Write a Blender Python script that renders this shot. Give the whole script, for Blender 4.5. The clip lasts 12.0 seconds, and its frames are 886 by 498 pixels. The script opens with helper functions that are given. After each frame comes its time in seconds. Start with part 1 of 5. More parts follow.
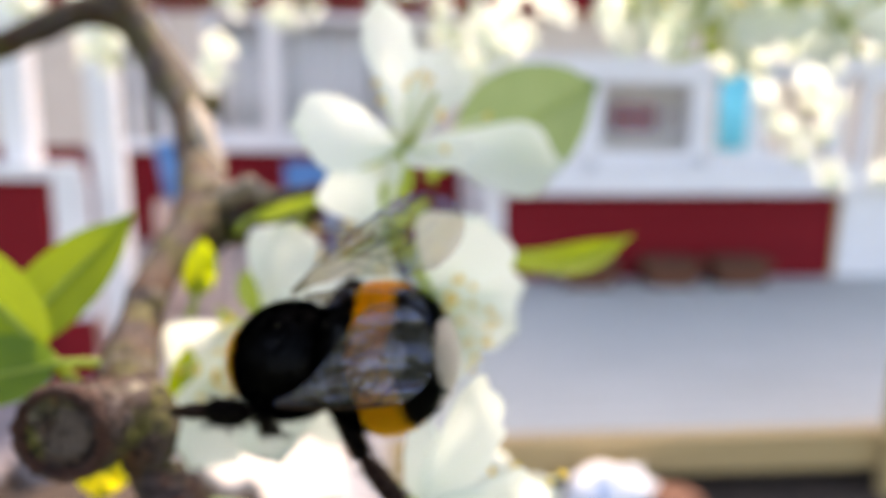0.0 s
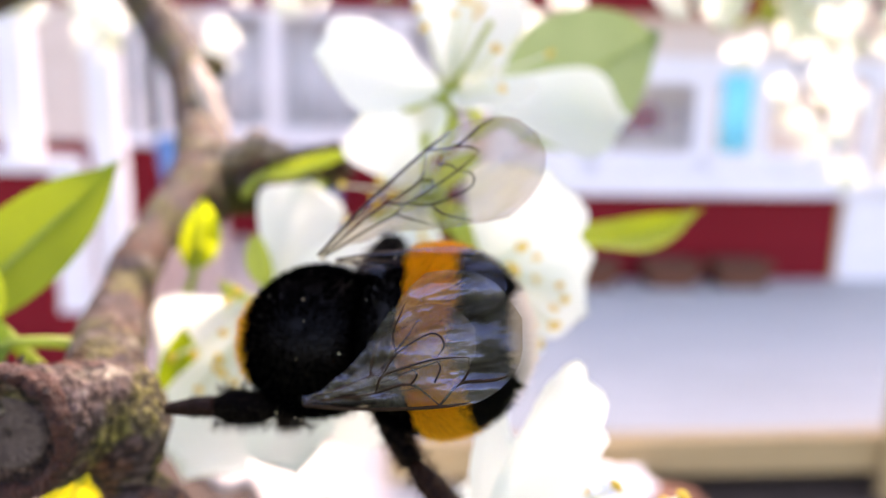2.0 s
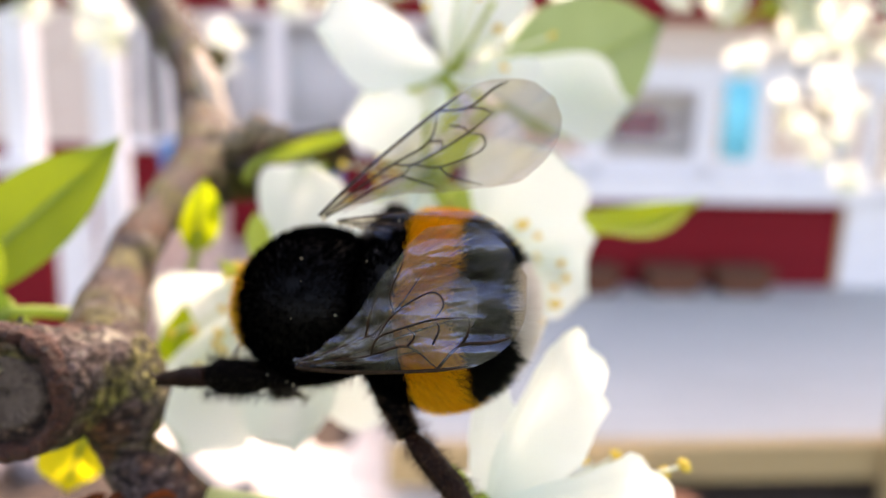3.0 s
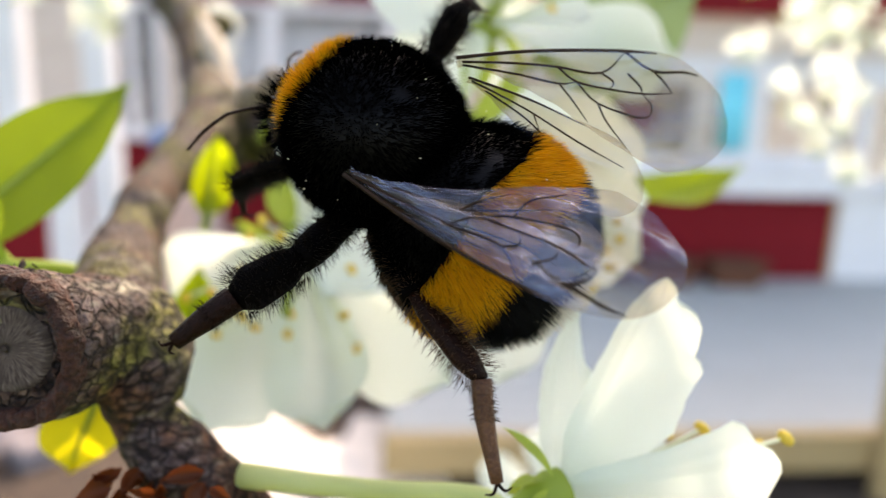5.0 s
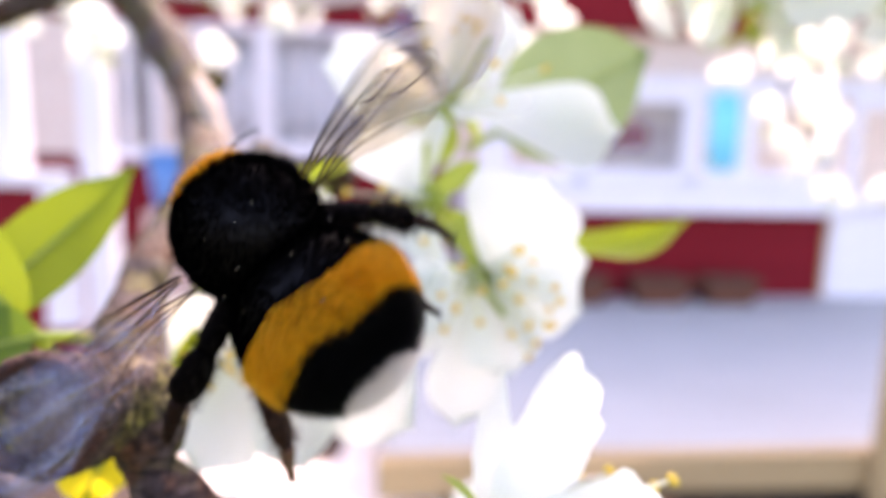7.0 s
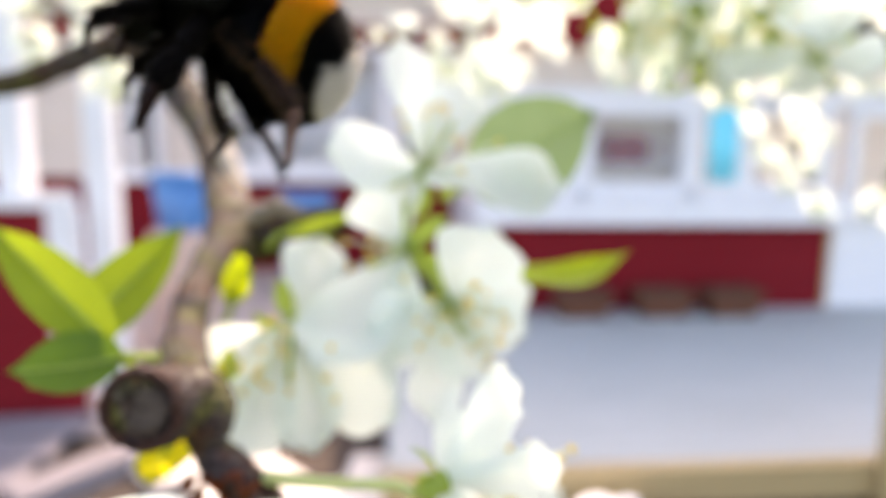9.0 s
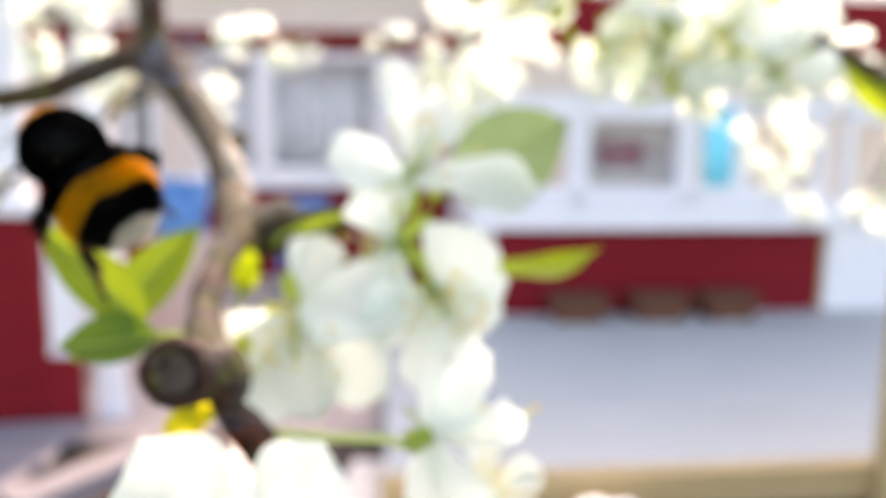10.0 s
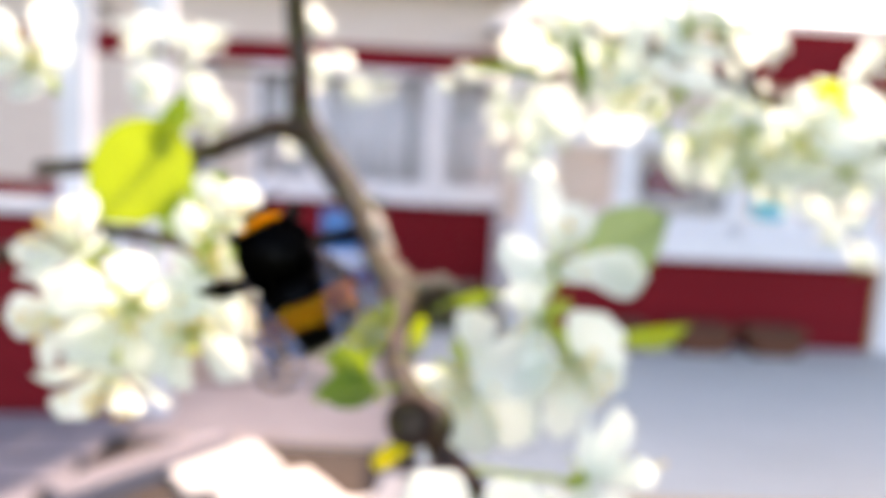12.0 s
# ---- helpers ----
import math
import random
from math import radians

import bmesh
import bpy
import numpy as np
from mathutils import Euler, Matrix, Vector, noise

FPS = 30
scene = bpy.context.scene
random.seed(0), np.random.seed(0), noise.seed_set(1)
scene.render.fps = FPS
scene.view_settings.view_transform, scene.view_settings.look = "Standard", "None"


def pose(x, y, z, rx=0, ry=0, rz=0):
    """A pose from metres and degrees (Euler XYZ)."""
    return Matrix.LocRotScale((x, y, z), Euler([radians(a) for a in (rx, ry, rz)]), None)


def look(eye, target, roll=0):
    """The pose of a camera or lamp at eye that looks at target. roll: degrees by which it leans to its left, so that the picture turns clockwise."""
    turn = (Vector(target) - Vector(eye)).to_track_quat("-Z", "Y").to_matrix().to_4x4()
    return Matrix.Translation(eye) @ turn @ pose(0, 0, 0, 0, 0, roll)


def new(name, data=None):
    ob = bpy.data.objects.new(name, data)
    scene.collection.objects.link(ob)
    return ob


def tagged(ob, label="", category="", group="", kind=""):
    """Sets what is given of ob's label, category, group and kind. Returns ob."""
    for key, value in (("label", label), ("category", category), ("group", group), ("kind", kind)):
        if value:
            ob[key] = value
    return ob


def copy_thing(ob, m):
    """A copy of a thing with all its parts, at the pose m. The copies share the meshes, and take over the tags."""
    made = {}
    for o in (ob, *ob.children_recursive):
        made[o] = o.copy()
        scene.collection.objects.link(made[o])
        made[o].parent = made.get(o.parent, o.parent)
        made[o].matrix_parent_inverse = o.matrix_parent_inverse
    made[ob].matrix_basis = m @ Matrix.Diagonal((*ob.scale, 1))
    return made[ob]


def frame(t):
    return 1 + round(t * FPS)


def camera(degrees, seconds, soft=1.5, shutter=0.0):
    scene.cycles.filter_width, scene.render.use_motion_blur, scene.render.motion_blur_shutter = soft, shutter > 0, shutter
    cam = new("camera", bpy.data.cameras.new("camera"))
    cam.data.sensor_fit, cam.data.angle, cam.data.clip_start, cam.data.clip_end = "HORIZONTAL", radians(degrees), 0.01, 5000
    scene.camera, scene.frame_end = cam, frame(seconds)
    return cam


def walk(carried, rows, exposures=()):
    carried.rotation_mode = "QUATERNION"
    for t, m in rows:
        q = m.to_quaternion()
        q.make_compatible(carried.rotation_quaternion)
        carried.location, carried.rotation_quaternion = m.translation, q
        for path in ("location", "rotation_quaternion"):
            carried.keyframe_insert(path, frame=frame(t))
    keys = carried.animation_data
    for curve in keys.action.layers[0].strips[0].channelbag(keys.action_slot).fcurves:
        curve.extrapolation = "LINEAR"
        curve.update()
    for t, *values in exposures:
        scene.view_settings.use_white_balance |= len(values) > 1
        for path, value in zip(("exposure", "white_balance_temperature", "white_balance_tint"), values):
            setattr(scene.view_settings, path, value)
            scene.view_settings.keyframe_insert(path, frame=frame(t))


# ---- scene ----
cam = camera(64.0, 12.0, 0.7, 0.5)
cam.data.dof.use_dof = True
cam.data.dof.focus_distance = 0.032
cam.data.dof.aperture_fstop = 28
PATH = [
    (0, pose(0.0000, 0.0000, 1.5000, 78.53, -0.55, -4.80)),
    (1, pose(-0.0058, 0.0118, 1.4961, 78.06, -0.97, -4.69)),
    (1.5, pose(-0.0052, 0.0149, 1.4953, 77.71, -1.35, -4.75)),
    (2, pose(-0.0042, 0.0156, 1.4930, 78.44, -1.22, -4.68)),
    (2.5, pose(-0.0034, 0.0150, 1.4907, 79.21, -0.86, -4.66)),
    (3, pose(-0.0041, 0.0152, 1.4904, 78.86, -1.51, -4.50)),
    (5, pose(-0.0078, 0.0211, 1.4861, 78.21, -1.79, -4.94)),
    (5.5, pose(-0.0076, 0.0209, 1.4863, 78.33, -1.74, -4.96)),
    (6, pose(-0.0068, 0.0188, 1.4871, 78.69, -1.62, -5.05)),
    (6.5, pose(-0.0062, 0.0165, 1.4882, 79.00, -1.67, -5.19)),
    (7, pose(-0.0056, 0.0121, 1.4924, 79.77, -1.58, -5.43)),
    (7.2, pose(-0.0050, 0.0114, 1.4955, 80.00, -1.67, -5.32)),
    (8.8, pose(-0.0046, -0.0082, 1.4999, 81.04, -0.77, -5.29)),
    (9, pose(-0.0041, -0.0103, 1.4993, 81.01, -0.65, -5.34)),
    (9.5, pose(-0.0041, -0.0159, 1.4988, 81.44, -0.08, -5.52)),
    (10, pose(-0.0037, -0.0242, 1.4997, 81.44, -0.45, -5.60)),
    (10.5, pose(-0.0037, -0.0343, 1.4985, 81.50, -0.54, -5.58)),
    (11, pose(-0.0051, -0.0453, 1.5012, 81.80, -0.37, -5.56)),
    (11.5, pose(-0.0108, -0.0547, 1.5076, 82.22, -1.00, -4.85)),
    (12, pose(-0.0273, -0.0541, 1.5161, 82.68, -3.05, -1.98)),
]
EXPOSURES = [(0, 0.88, 8150, 20), (0.6, 0.93, 8150, 20), (1.2, 1.20, 7900, 28), (2.0, 1.30, 7900, 33), (2.6, 1.22, 8000, 31), (3.2, 1.06, 8550, 23),
             (4.8, 0.95, 8300, 16), (6.5, 0.96, 8300, 18), (6.9, 1.26, 7600, 35), (7.2, 1.36, 7400, 40), (8.0, 1.10, 7800, 26), (8.8, 1.06, 7950, 21), (10, 1.12, 8100, 21), (11, 1.05, 8150, 22), (12, 1.04, 7950, 22)]
walk(cam, PATH, EXPOSURES)

# ---- light ----
SUN_EL, SUN_AZ = 43.0, 16.0          # degrees above the horizon, degrees to the right of +y
world = bpy.data.worlds.new("sky")
scene.world = world
world.use_nodes = True
wn = world.node_tree.nodes
sky = wn.new("ShaderNodeTexSky")
sky.sky_type = "NISHITA"
sky.sun_disc = False
sky.sun_elevation = radians(SUN_EL)
sky.sun_rotation = radians(SUN_AZ)
sky.dust_density = 2.0
wn["Background"].inputs["Strength"].default_value = 0.30
world.node_tree.links.new(sky.outputs[0], wn["Background"].inputs["Color"])
sun = new("sun", bpy.data.lights.new("sun", "SUN"))
sun.data.energy, sun.data.angle, sun.data.color = 3.8, radians(0.6), (1.0, 0.93, 0.82)
to_sun = Vector((math.sin(radians(SUN_AZ)) * math.cos(radians(SUN_EL)),
                 math.cos(radians(SUN_AZ)) * math.cos(radians(SUN_EL)), math.sin(radians(SUN_EL))))
sun.matrix_world = look(to_sun * 20, (0, 0, 0))

# ---- materials ----
MM = 0.001


class Nodes:
    """A small builder for node materials."""

    def __init__(self, name):
        self.mat = bpy.data.materials.new(name)
        self.mat.use_nodes = True
        self.t = self.mat.node_tree
        self.bsdf = self.t.nodes["Principled BSDF"]
        self.out = self.t.nodes["Material Output"]

    def add(self, kind, **values):
        n = self.t.nodes.new(kind)
        for k, v in values.items():
            n.inputs[k].default_value = v
        return n

    def link(self, a, b):
        self.t.links.new(a, b)

    def coords(self):
        return self.add("ShaderNodeTexCoord").outputs["Object"]

    def noise(self, scale, detail=4.0, vector=None, stretch=None):
        n = self.add("ShaderNodeTexNoise", Scale=scale, Detail=detail)
        v = vector or self.coords()
        if stretch:
            m = self.add("ShaderNodeMapping")
            m.inputs["Scale"].default_value = stretch
            self.link(v, m.inputs["Vector"])
            v = m.outputs["Vector"]
        self.link(v, n.inputs["Vector"])
        return n.outputs["Fac"]

    def ramp(self, fac, stops):
        r = self.add("ShaderNodeValToRGB")
        e = r.color_ramp.elements
        while len(e) < len(stops):
            e.new(0.5)
        for i, (p, c) in enumerate(stops):
            e[i].position, e[i].color = p, (*c, 1)
        self.link(fac, r.inputs["Fac"])
        return r.outputs["Color"]

    def mix(self, fac, a, b, blend="MIX"):
        m = self.t.nodes.new("ShaderNodeMix")
        m.data_type, m.blend_type = "RGBA", blend
        for sock, v in ((m.inputs[0], fac), (m.inputs[6], a), (m.inputs[7], b)):
            if isinstance(v, (int, float)):
                sock.default_value = v
            elif isinstance(v, tuple):
                sock.default_value = (*v, 1)
            else:
                self.link(v, sock)
        return m.outputs[2]

    def bump(self, height, strength=0.4, distance=0.001):
        b = self.add("ShaderNodeBump", Strength=strength, Distance=distance)
        self.link(height, b.inputs["Height"])
        self.link(b.outputs["Normal"], self.bsdf.inputs["Normal"])
        return b.outputs["Normal"]

    def base(self, colour, rough=0.6, metal=0.0, spec=0.5):
        if isinstance(colour, tuple):
            self.bsdf.inputs["Base Color"].default_value = (*colour, 1)
        else:
            self.link(colour, self.bsdf.inputs["Base Color"])
        self.bsdf.inputs["Roughness"].default_value = rough
        self.bsdf.inputs["Metallic"].default_value = metal
        self.bsdf.inputs["Specular IOR Level"].default_value = spec
        return self

    def translucent(self, colour, amount):
        """Light that passes through a thin blade, beside the surface's own."""
        tr = self.t.nodes.new("ShaderNodeBsdfTranslucent")
        if isinstance(colour, tuple):
            tr.inputs["Color"].default_value = (*colour, 1)
        else:
            self.link(colour, tr.inputs["Color"])
        mx = self.add("ShaderNodeMixShader", Fac=amount)
        self.link(self.bsdf.outputs[0], mx.inputs[1])
        self.link(tr.outputs[0], mx.inputs[2])
        self.link(mx.outputs[0], self.out.inputs["Surface"])
        return self


def spread(name, dark, light, scale, rough=0.7, fine=8.0, bump=0.3, dist=0.001, stretch=None, metal=0.0, spec=0.5):
    """A surface of two tones, at a coarse and a fine scale, with relief."""
    n = Nodes(name)
    a = n.noise(scale, 3.0, stretch=stretch)
    b = n.noise(scale * fine, 5.0, stretch=stretch)
    c = n.mix(0.45, n.ramp(a, [(0.3, dark), (0.7, light)]), n.ramp(b, [(0.3, dark), (0.7, light)]))
    n.base(c, rough, metal, spec)
    n.bump(b, bump, dist)
    return n.mat


def petal_material():
    n = Nodes("petal_white")
    v = n.noise(420.0, 4.0)
    w = n.noise(1500.0, 3.0, stretch=(1, 4, 1))
    c = n.mix(n.ramp(v, [(0.3, (0, 0, 0)), (0.75, (1, 1, 1))]), (0.75, 0.81, 0.765), (0.85, 0.885, 0.855))
    n.base(c, 0.55, 0, 0.3)
    n.bump(w, 0.15, 0.0002)
    n.translucent((0.885, 0.935, 0.85), 0.60)
    return n.mat


def leaf_material(name, dark, light, through_colour, amount=0.45):
    n = Nodes(name)
    v = n.noise(160.0, 4.0)
    w = n.noise(900.0, 3.0)
    c = n.ramp(v, [(0.3, dark), (0.7, light)])
    n.base(c, 0.48, 0, 0.25)
    n.bump(w, 0.25, 0.0003)
    n.translucent(through_colour, amount)
    return n.mat


def bark_material():
    """Purple-brown plum bark: grey wrinkled crust, olive algae, rusty patches, dark cracks."""
    n = Nodes("plum_bark")
    big = n.noise(130.0, 5.0)
    crust = n.noise(260.0, 6.0)
    fine = n.noise(1500.0, 8.0)
    wrinkle = n.noise(700.0, 5.0, stretch=(1, 1, 2.6))
    moss = n.noise(190.0, 5.0)
    rust = n.noise(170.0, 6.0, stretch=(1, 1, 0.8))
    c = n.ramp(fine, [(0.36, (0.014, 0.006, 0.004)), (0.46, (0.068, 0.032, 0.020)), (0.56, (0.135, 0.075, 0.048)), (0.68, (0.26, 0.17, 0.12))])
    c = n.mix(n.ramp(big, [(0.42, (0, 0, 0)), (0.56, (0.85, 0.85, 0.85))]), c, n.ramp(wrinkle, [(0.38, (0.022, 0.012, 0.014)), (0.50, (0.085, 0.055, 0.055)), (0.64, (0.20, 0.155, 0.15))]))
    c = n.mix(n.ramp(crust, [(0.54, (0, 0, 0)), (0.62, (0.8, 0.8, 0.8))]), c, n.ramp(wrinkle, [(0.38, (0.05, 0.034, 0.020)), (0.50, (0.18, 0.15, 0.10)), (0.62, (0.44, 0.40, 0.29))]))
    c = n.mix(n.ramp(moss, [(0.47, (0, 0, 0)), (0.55, (0.85, 0.85, 0.85))]), c, n.ramp(fine, [(0.38, (0.03, 0.026, 0.003)), (0.52, (0.115, 0.105, 0.010)), (0.64, (0.26, 0.24, 0.05))]))
    c = n.mix(n.ramp(rust, [(0.52, (0, 0, 0)), (0.58, (0.9, 0.9, 0.9))]), c, n.ramp(fine, [(0.38, (0.020, 0.006, 0.003)), (0.52, (0.090, 0.030, 0.012)), (0.64, (0.22, 0.085, 0.035))]))
    cell = n.add("ShaderNodeTexVoronoi", Scale=1150.0)
    cell.feature = "DISTANCE_TO_EDGE"
    warp = n.add("ShaderNodeTexNoise", Scale=600.0, Detail=3.0)
    co = n.coords()
    n.link(co, warp.inputs["Vector"])
    shift = n.add("ShaderNodeVectorMath")
    shift.operation = "MULTIPLY_ADD"
    shift.inputs[1].default_value = (0.0016, 0.0016, 0.0016)
    n.link(warp.outputs["Color"], shift.inputs[0])
    n.link(co, shift.inputs[2])
    n.link(shift.outputs[0], cell.inputs["Vector"])
    c = n.mix(0.12, c, (0.042, 0.020, 0.015))
    crack = n.ramp(cell.outputs["Distance"], [(0.0, (0.18, 0.16, 0.15)), (0.10, (1, 1, 1))])
    c = n.mix(0.75, c, n.mix(1.0, c, crack, "MULTIPLY"))
    n.base(c, 0.72, 0, 0.30)
    n.bump(n.mix(0.4, n.mix(0.5, fine, wrinkle), crack), 1.0, 0.0020)
    return n.mat


def cut_wood_material():
    """End grain: rays and rings round the local z axis."""
    n = Nodes("cut_end_grain")
    co = n.coords()
    sep = n.add("ShaderNodeSeparateXYZ")
    n.link(co, sep.inputs[0])
    ang = n.add("ShaderNodeMath")
    ang.operation = "ARCTAN2"
    n.link(sep.outputs["Y"], ang.inputs[0])
    n.link(sep.outputs["X"], ang.inputs[1])
    comb = n.add("ShaderNodeCombineXYZ")
    n.link(ang.outputs[0], comb.inputs["X"])
    ln = n.add("ShaderNodeVectorMath")
    ln.operation = "LENGTH"
    n.link(co, ln.inputs[0])
    sc = n.add("ShaderNodeMath")
    sc.operation = "MULTIPLY"
    sc.inputs[1].default_value = 180.0
    n.link(ln.outputs["Value"], sc.inputs[0])
    n.link(sc.outputs[0], comb.inputs["Y"])
    rays = n.noise(18.0, 8.0, vector=comb.outputs[0], stretch=(1.0, 0.5, 1))
    grit = n.noise(900.0, 5.0)
    c = n.ramp(rays, [(0.32, (0.026, 0.015, 0.011)), (0.44, (0.068, 0.047, 0.037)), (0.60, (0.112, 0.084, 0.068)), (0.78, (0.25, 0.20, 0.165))])
    c = n.mix(n.ramp(grit, [(0.36, (0.8, 0.8, 0.8)), (0.54, (0, 0, 0))]), c, (0.05, 0.035, 0.028))
    n.base(c, 0.85, 0, 0.2)
    n.bump(rays, 0.4, 0.0004)
    return n.mat


def wing_material():
    """A clear, crinkled, smoky membrane; the sky's blue sheen is coloured into its pleats."""
    n = Nodes("wing_membrane")
    n.base(n.ramp(n.noise(300.0, 3.0), [(0.3, (0.30, 0.21, 0.14)), (0.7, (0.50, 0.38, 0.28))]), 0.5, 0, 0.2)
    folds = n.noise(520.0, 2.5, stretch=(0.30, 1.0, 1))
    crinkle = n.bump(n.mix(0.12, folds, n.noise(900.0, 2.0)), 1.0, 0.0022)
    clear = n.t.nodes.new("ShaderNodeBsdfTransparent")
    n.link(n.ramp(n.noise(160.0, 3.0), [(0.3, (0.68, 0.58, 0.45)), (0.7, (0.85, 0.77, 0.64))]), clear.inputs["Color"])
    # blue glossy tint stands for the reflected sky, streaked by the folds mask
    sheen = n.add("ShaderNodeBsdfGlossy", Color=(0.56, 0.68, 0.97, 1), Roughness=0.30)
    n.link(crinkle, sheen.inputs["Normal"])
    skin = n.add("ShaderNodeMixShader", Fac=0.66)
    n.link(n.bsdf.outputs[0], skin.inputs[1])
    n.link(sheen.outputs[0], skin.inputs[2])
    mx = n.t.nodes.new("ShaderNodeMixShader")
    n.link(n.ramp(folds, [(0.38, (0.035, 0.035, 0.035)), (0.52, (0.10, 0.10, 0.10)), (0.64, (0.21, 0.21, 0.21))]), mx.inputs["Fac"])
    n.link(clear.outputs[0], mx.inputs[1])
    n.link(skin.outputs[0], mx.inputs[2])
    n.link(mx.outputs[0], n.out.inputs["Surface"])
    return n.mat


def fur_material(name, dark, light, rough=0.5, spec=0.3, amount=0.0, deep=None):
    """Hairs that differ one by one between dark and light; deep adds a few much darker ones."""
    n = Nodes(name)
    g = n.add("ShaderNodeNewGeometry").outputs["Random Per Island"]
    n.base(n.ramp(g, [(0.0, deep), (0.15, dark), (1.0, light)] if deep else [(0.0, dark), (1.0, light)]), rough, 0, spec)
    if amount:
        n.translucent(light, amount)
    return n.mat


def glass_material():
    n = Nodes("window_glass")
    n.base((0.55, 0.62, 0.66), 0.03, 0, 0.6)
    clear = n.t.nodes.new("ShaderNodeBsdfTransparent")
    mx = n.add("ShaderNodeMixShader", Fac=0.10)
    n.link(clear.outputs[0], mx.inputs[1])
    n.link(n.bsdf.outputs[0], mx.inputs[2])
    n.link(mx.outputs[0], n.out.inputs["Surface"])
    return n.mat


M_PETAL = petal_material()
M_LEAF = leaf_material("leaf_green", (0.07, 0.14, 0.012), (0.13, 0.22, 0.025), (0.20, 0.32, 0.015))
M_LEAF_PALE = leaf_material("leaf_pale", (0.18, 0.28, 0.11), (0.27, 0.37, 0.16), (0.44, 0.56, 0.22), 0.5)
M_LEAF_YOUNG = leaf_material("leaf_young", (0.25, 0.35, 0.008), (0.36, 0.45, 0.015), (0.58, 0.68, 0.018), 0.6)
M_LEAF_YELLOW = leaf_material("leaf_yellow", (0.42, 0.38, 0.008), (0.56, 0.50, 0.015), (0.80, 0.66, 0.02), 0.55)
M_LEAF_BROAD = leaf_material("leaf_broad", (0.16, 0.235, 0.008), (0.26, 0.335, 0.016), (0.34, 0.44, 0.02), 0.46)
M_SEPAL = leaf_material("sepal_green", (0.26, 0.34, 0.06), (0.38, 0.46, 0.10), (0.6, 0.7, 0.08), 0.4)
M_STALK = leaf_material("flower_stalk", (0.52, 0.57, 0.26), (0.64, 0.68, 0.36), (0.75, 0.8, 0.35), 0.45)
M_BARK = bark_material()
M_CUT = cut_wood_material()
M_BUD = spread("grey_bud", (0.14, 0.09, 0.06), (0.42, 0.34, 0.25), 900.0, 0.7, 5, 0.7, 0.0008)
M_CALLUS = spread("callus_bark", (0.004, 0.0012, 0.0008), (0.15, 0.040, 0.016), 620.0, 0.75, 4, 1.0, 0.0026)
M_SCALE = leaf_material("bud_scale", (0.025, 0.008, 0.005), (0.13, 0.038, 0.014), (0.40, 0.09, 0.02), 0.35)
M_FILAMENT = leaf_material("filament", (0.75, 0.78, 0.60), (0.85, 0.86, 0.72), (0.8, 0.85, 0.6), 0.4)
M_ANTHER = spread("anther_yellow", (0.76, 0.44, 0.03), (0.92, 0.68, 0.10), 2500.0, 0.75, bump=0.6, dist=0.0002)
M_BLACK = spread("bee_black_shell", (0.001, 0.001, 0.001), (0.004, 0.0035, 0.0035), 800.0, 0.30, bump=0.1, spec=0.10)
M_LEG = spread("bee_black_leg", (0.0008, 0.0006, 0.0006), (0.0025, 0.0016, 0.0014), 900.0, 0.6, spec=0.025)
M_BROWN = spread("bee_brown_leg", (0.004, 0.0014, 0.001), (0.022, 0.007, 0.0035), 700.0, 0.45, spec=0.08)
M_FUR_BLACK = fur_material("fur_black", (0.0004, 0.0004, 0.0005), (0.0010, 0.0009, 0.0009), 0.8, 0.006)
M_FUR_GOLD = fur_material("fur_gold", (0.66, 0.25, 0.005), (0.96, 0.62, 0.035), 0.5, 0.15, 0.36, (0.10, 0.025, 0.002))
M_FUR_TAIL = fur_material("fur_tail_black", (0.0006, 0.0006, 0.0008), (0.003, 0.003, 0.0035), 0.38, 0.12)
M_FUR_WHITE = fur_material("fur_white", (0.74, 0.68, 0.60), (0.92, 0.88, 0.82), 0.6, 0.2, 0.35)
M_FUR_BROWN = fur_material("fur_brown", (0.001, 0.001, 0.001), (0.012, 0.007, 0.004), 0.5, 0.08)
M_RUSTY = spread("bee_rusty_foot", (0.045, 0.016, 0.008), (0.17, 0.070, 0.030), 900.0, 0.45, spec=0.3)
M_FUR_TAWNY = fur_material("fur_tawny", (0.004, 0.002, 0.001), (0.14, 0.075, 0.038), 0.5, 0.15)
M_POLLEN = spread("pollen_pale", (0.70, 0.62, 0.40), (0.88, 0.82, 0.62), 9000.0, 0.7)
M_EYE = spread("bee_eye", (0.008, 0.007, 0.008), (0.03, 0.02, 0.018), 4000.0, 0.22)
M_WING = wing_material()
M_VEIN = spread("wing_vein", (0.008, 0.004, 0.002), (0.040, 0.018, 0.008), 900.0, 0.55, spec=0.15)
M_RED = spread("red_board_paint", (0.17, 0.006, 0.011), (0.25, 0.011, 0.017), 3.0, 0.7, 14, 0.3, 0.004, (1, 1, 8), spec=0.15)
M_WHITE = spread("white_joinery_paint", (0.72, 0.71, 0.73), (0.84, 0.83, 0.84), 4.0, 0.5, 12, 0.2, 0.002)
M_CREAM = spread("cream_board_paint", (0.62, 0.52, 0.44), (0.76, 0.66, 0.58), 3.0, 0.6, 12, 0.25, 0.003, (1, 1, 8))
M_GLASS = glass_material()
M_ROOM_SHADE = spread("room_shade", (0.05, 0.045, 0.05), (0.10, 0.09, 0.10), 2.0, 0.8)
M_CURTAIN = spread("grey_curtain", (0.62, 0.63, 0.66), (0.76, 0.77, 0.80), 6.0, 0.9, 10, 0.3, 0.01, (8, 1, 0.3))
M_TEAL = spread("turquoise_cloth", (0.10, 0.66, 0.82), (0.20, 0.80, 0.92), 8.0, 0.8)
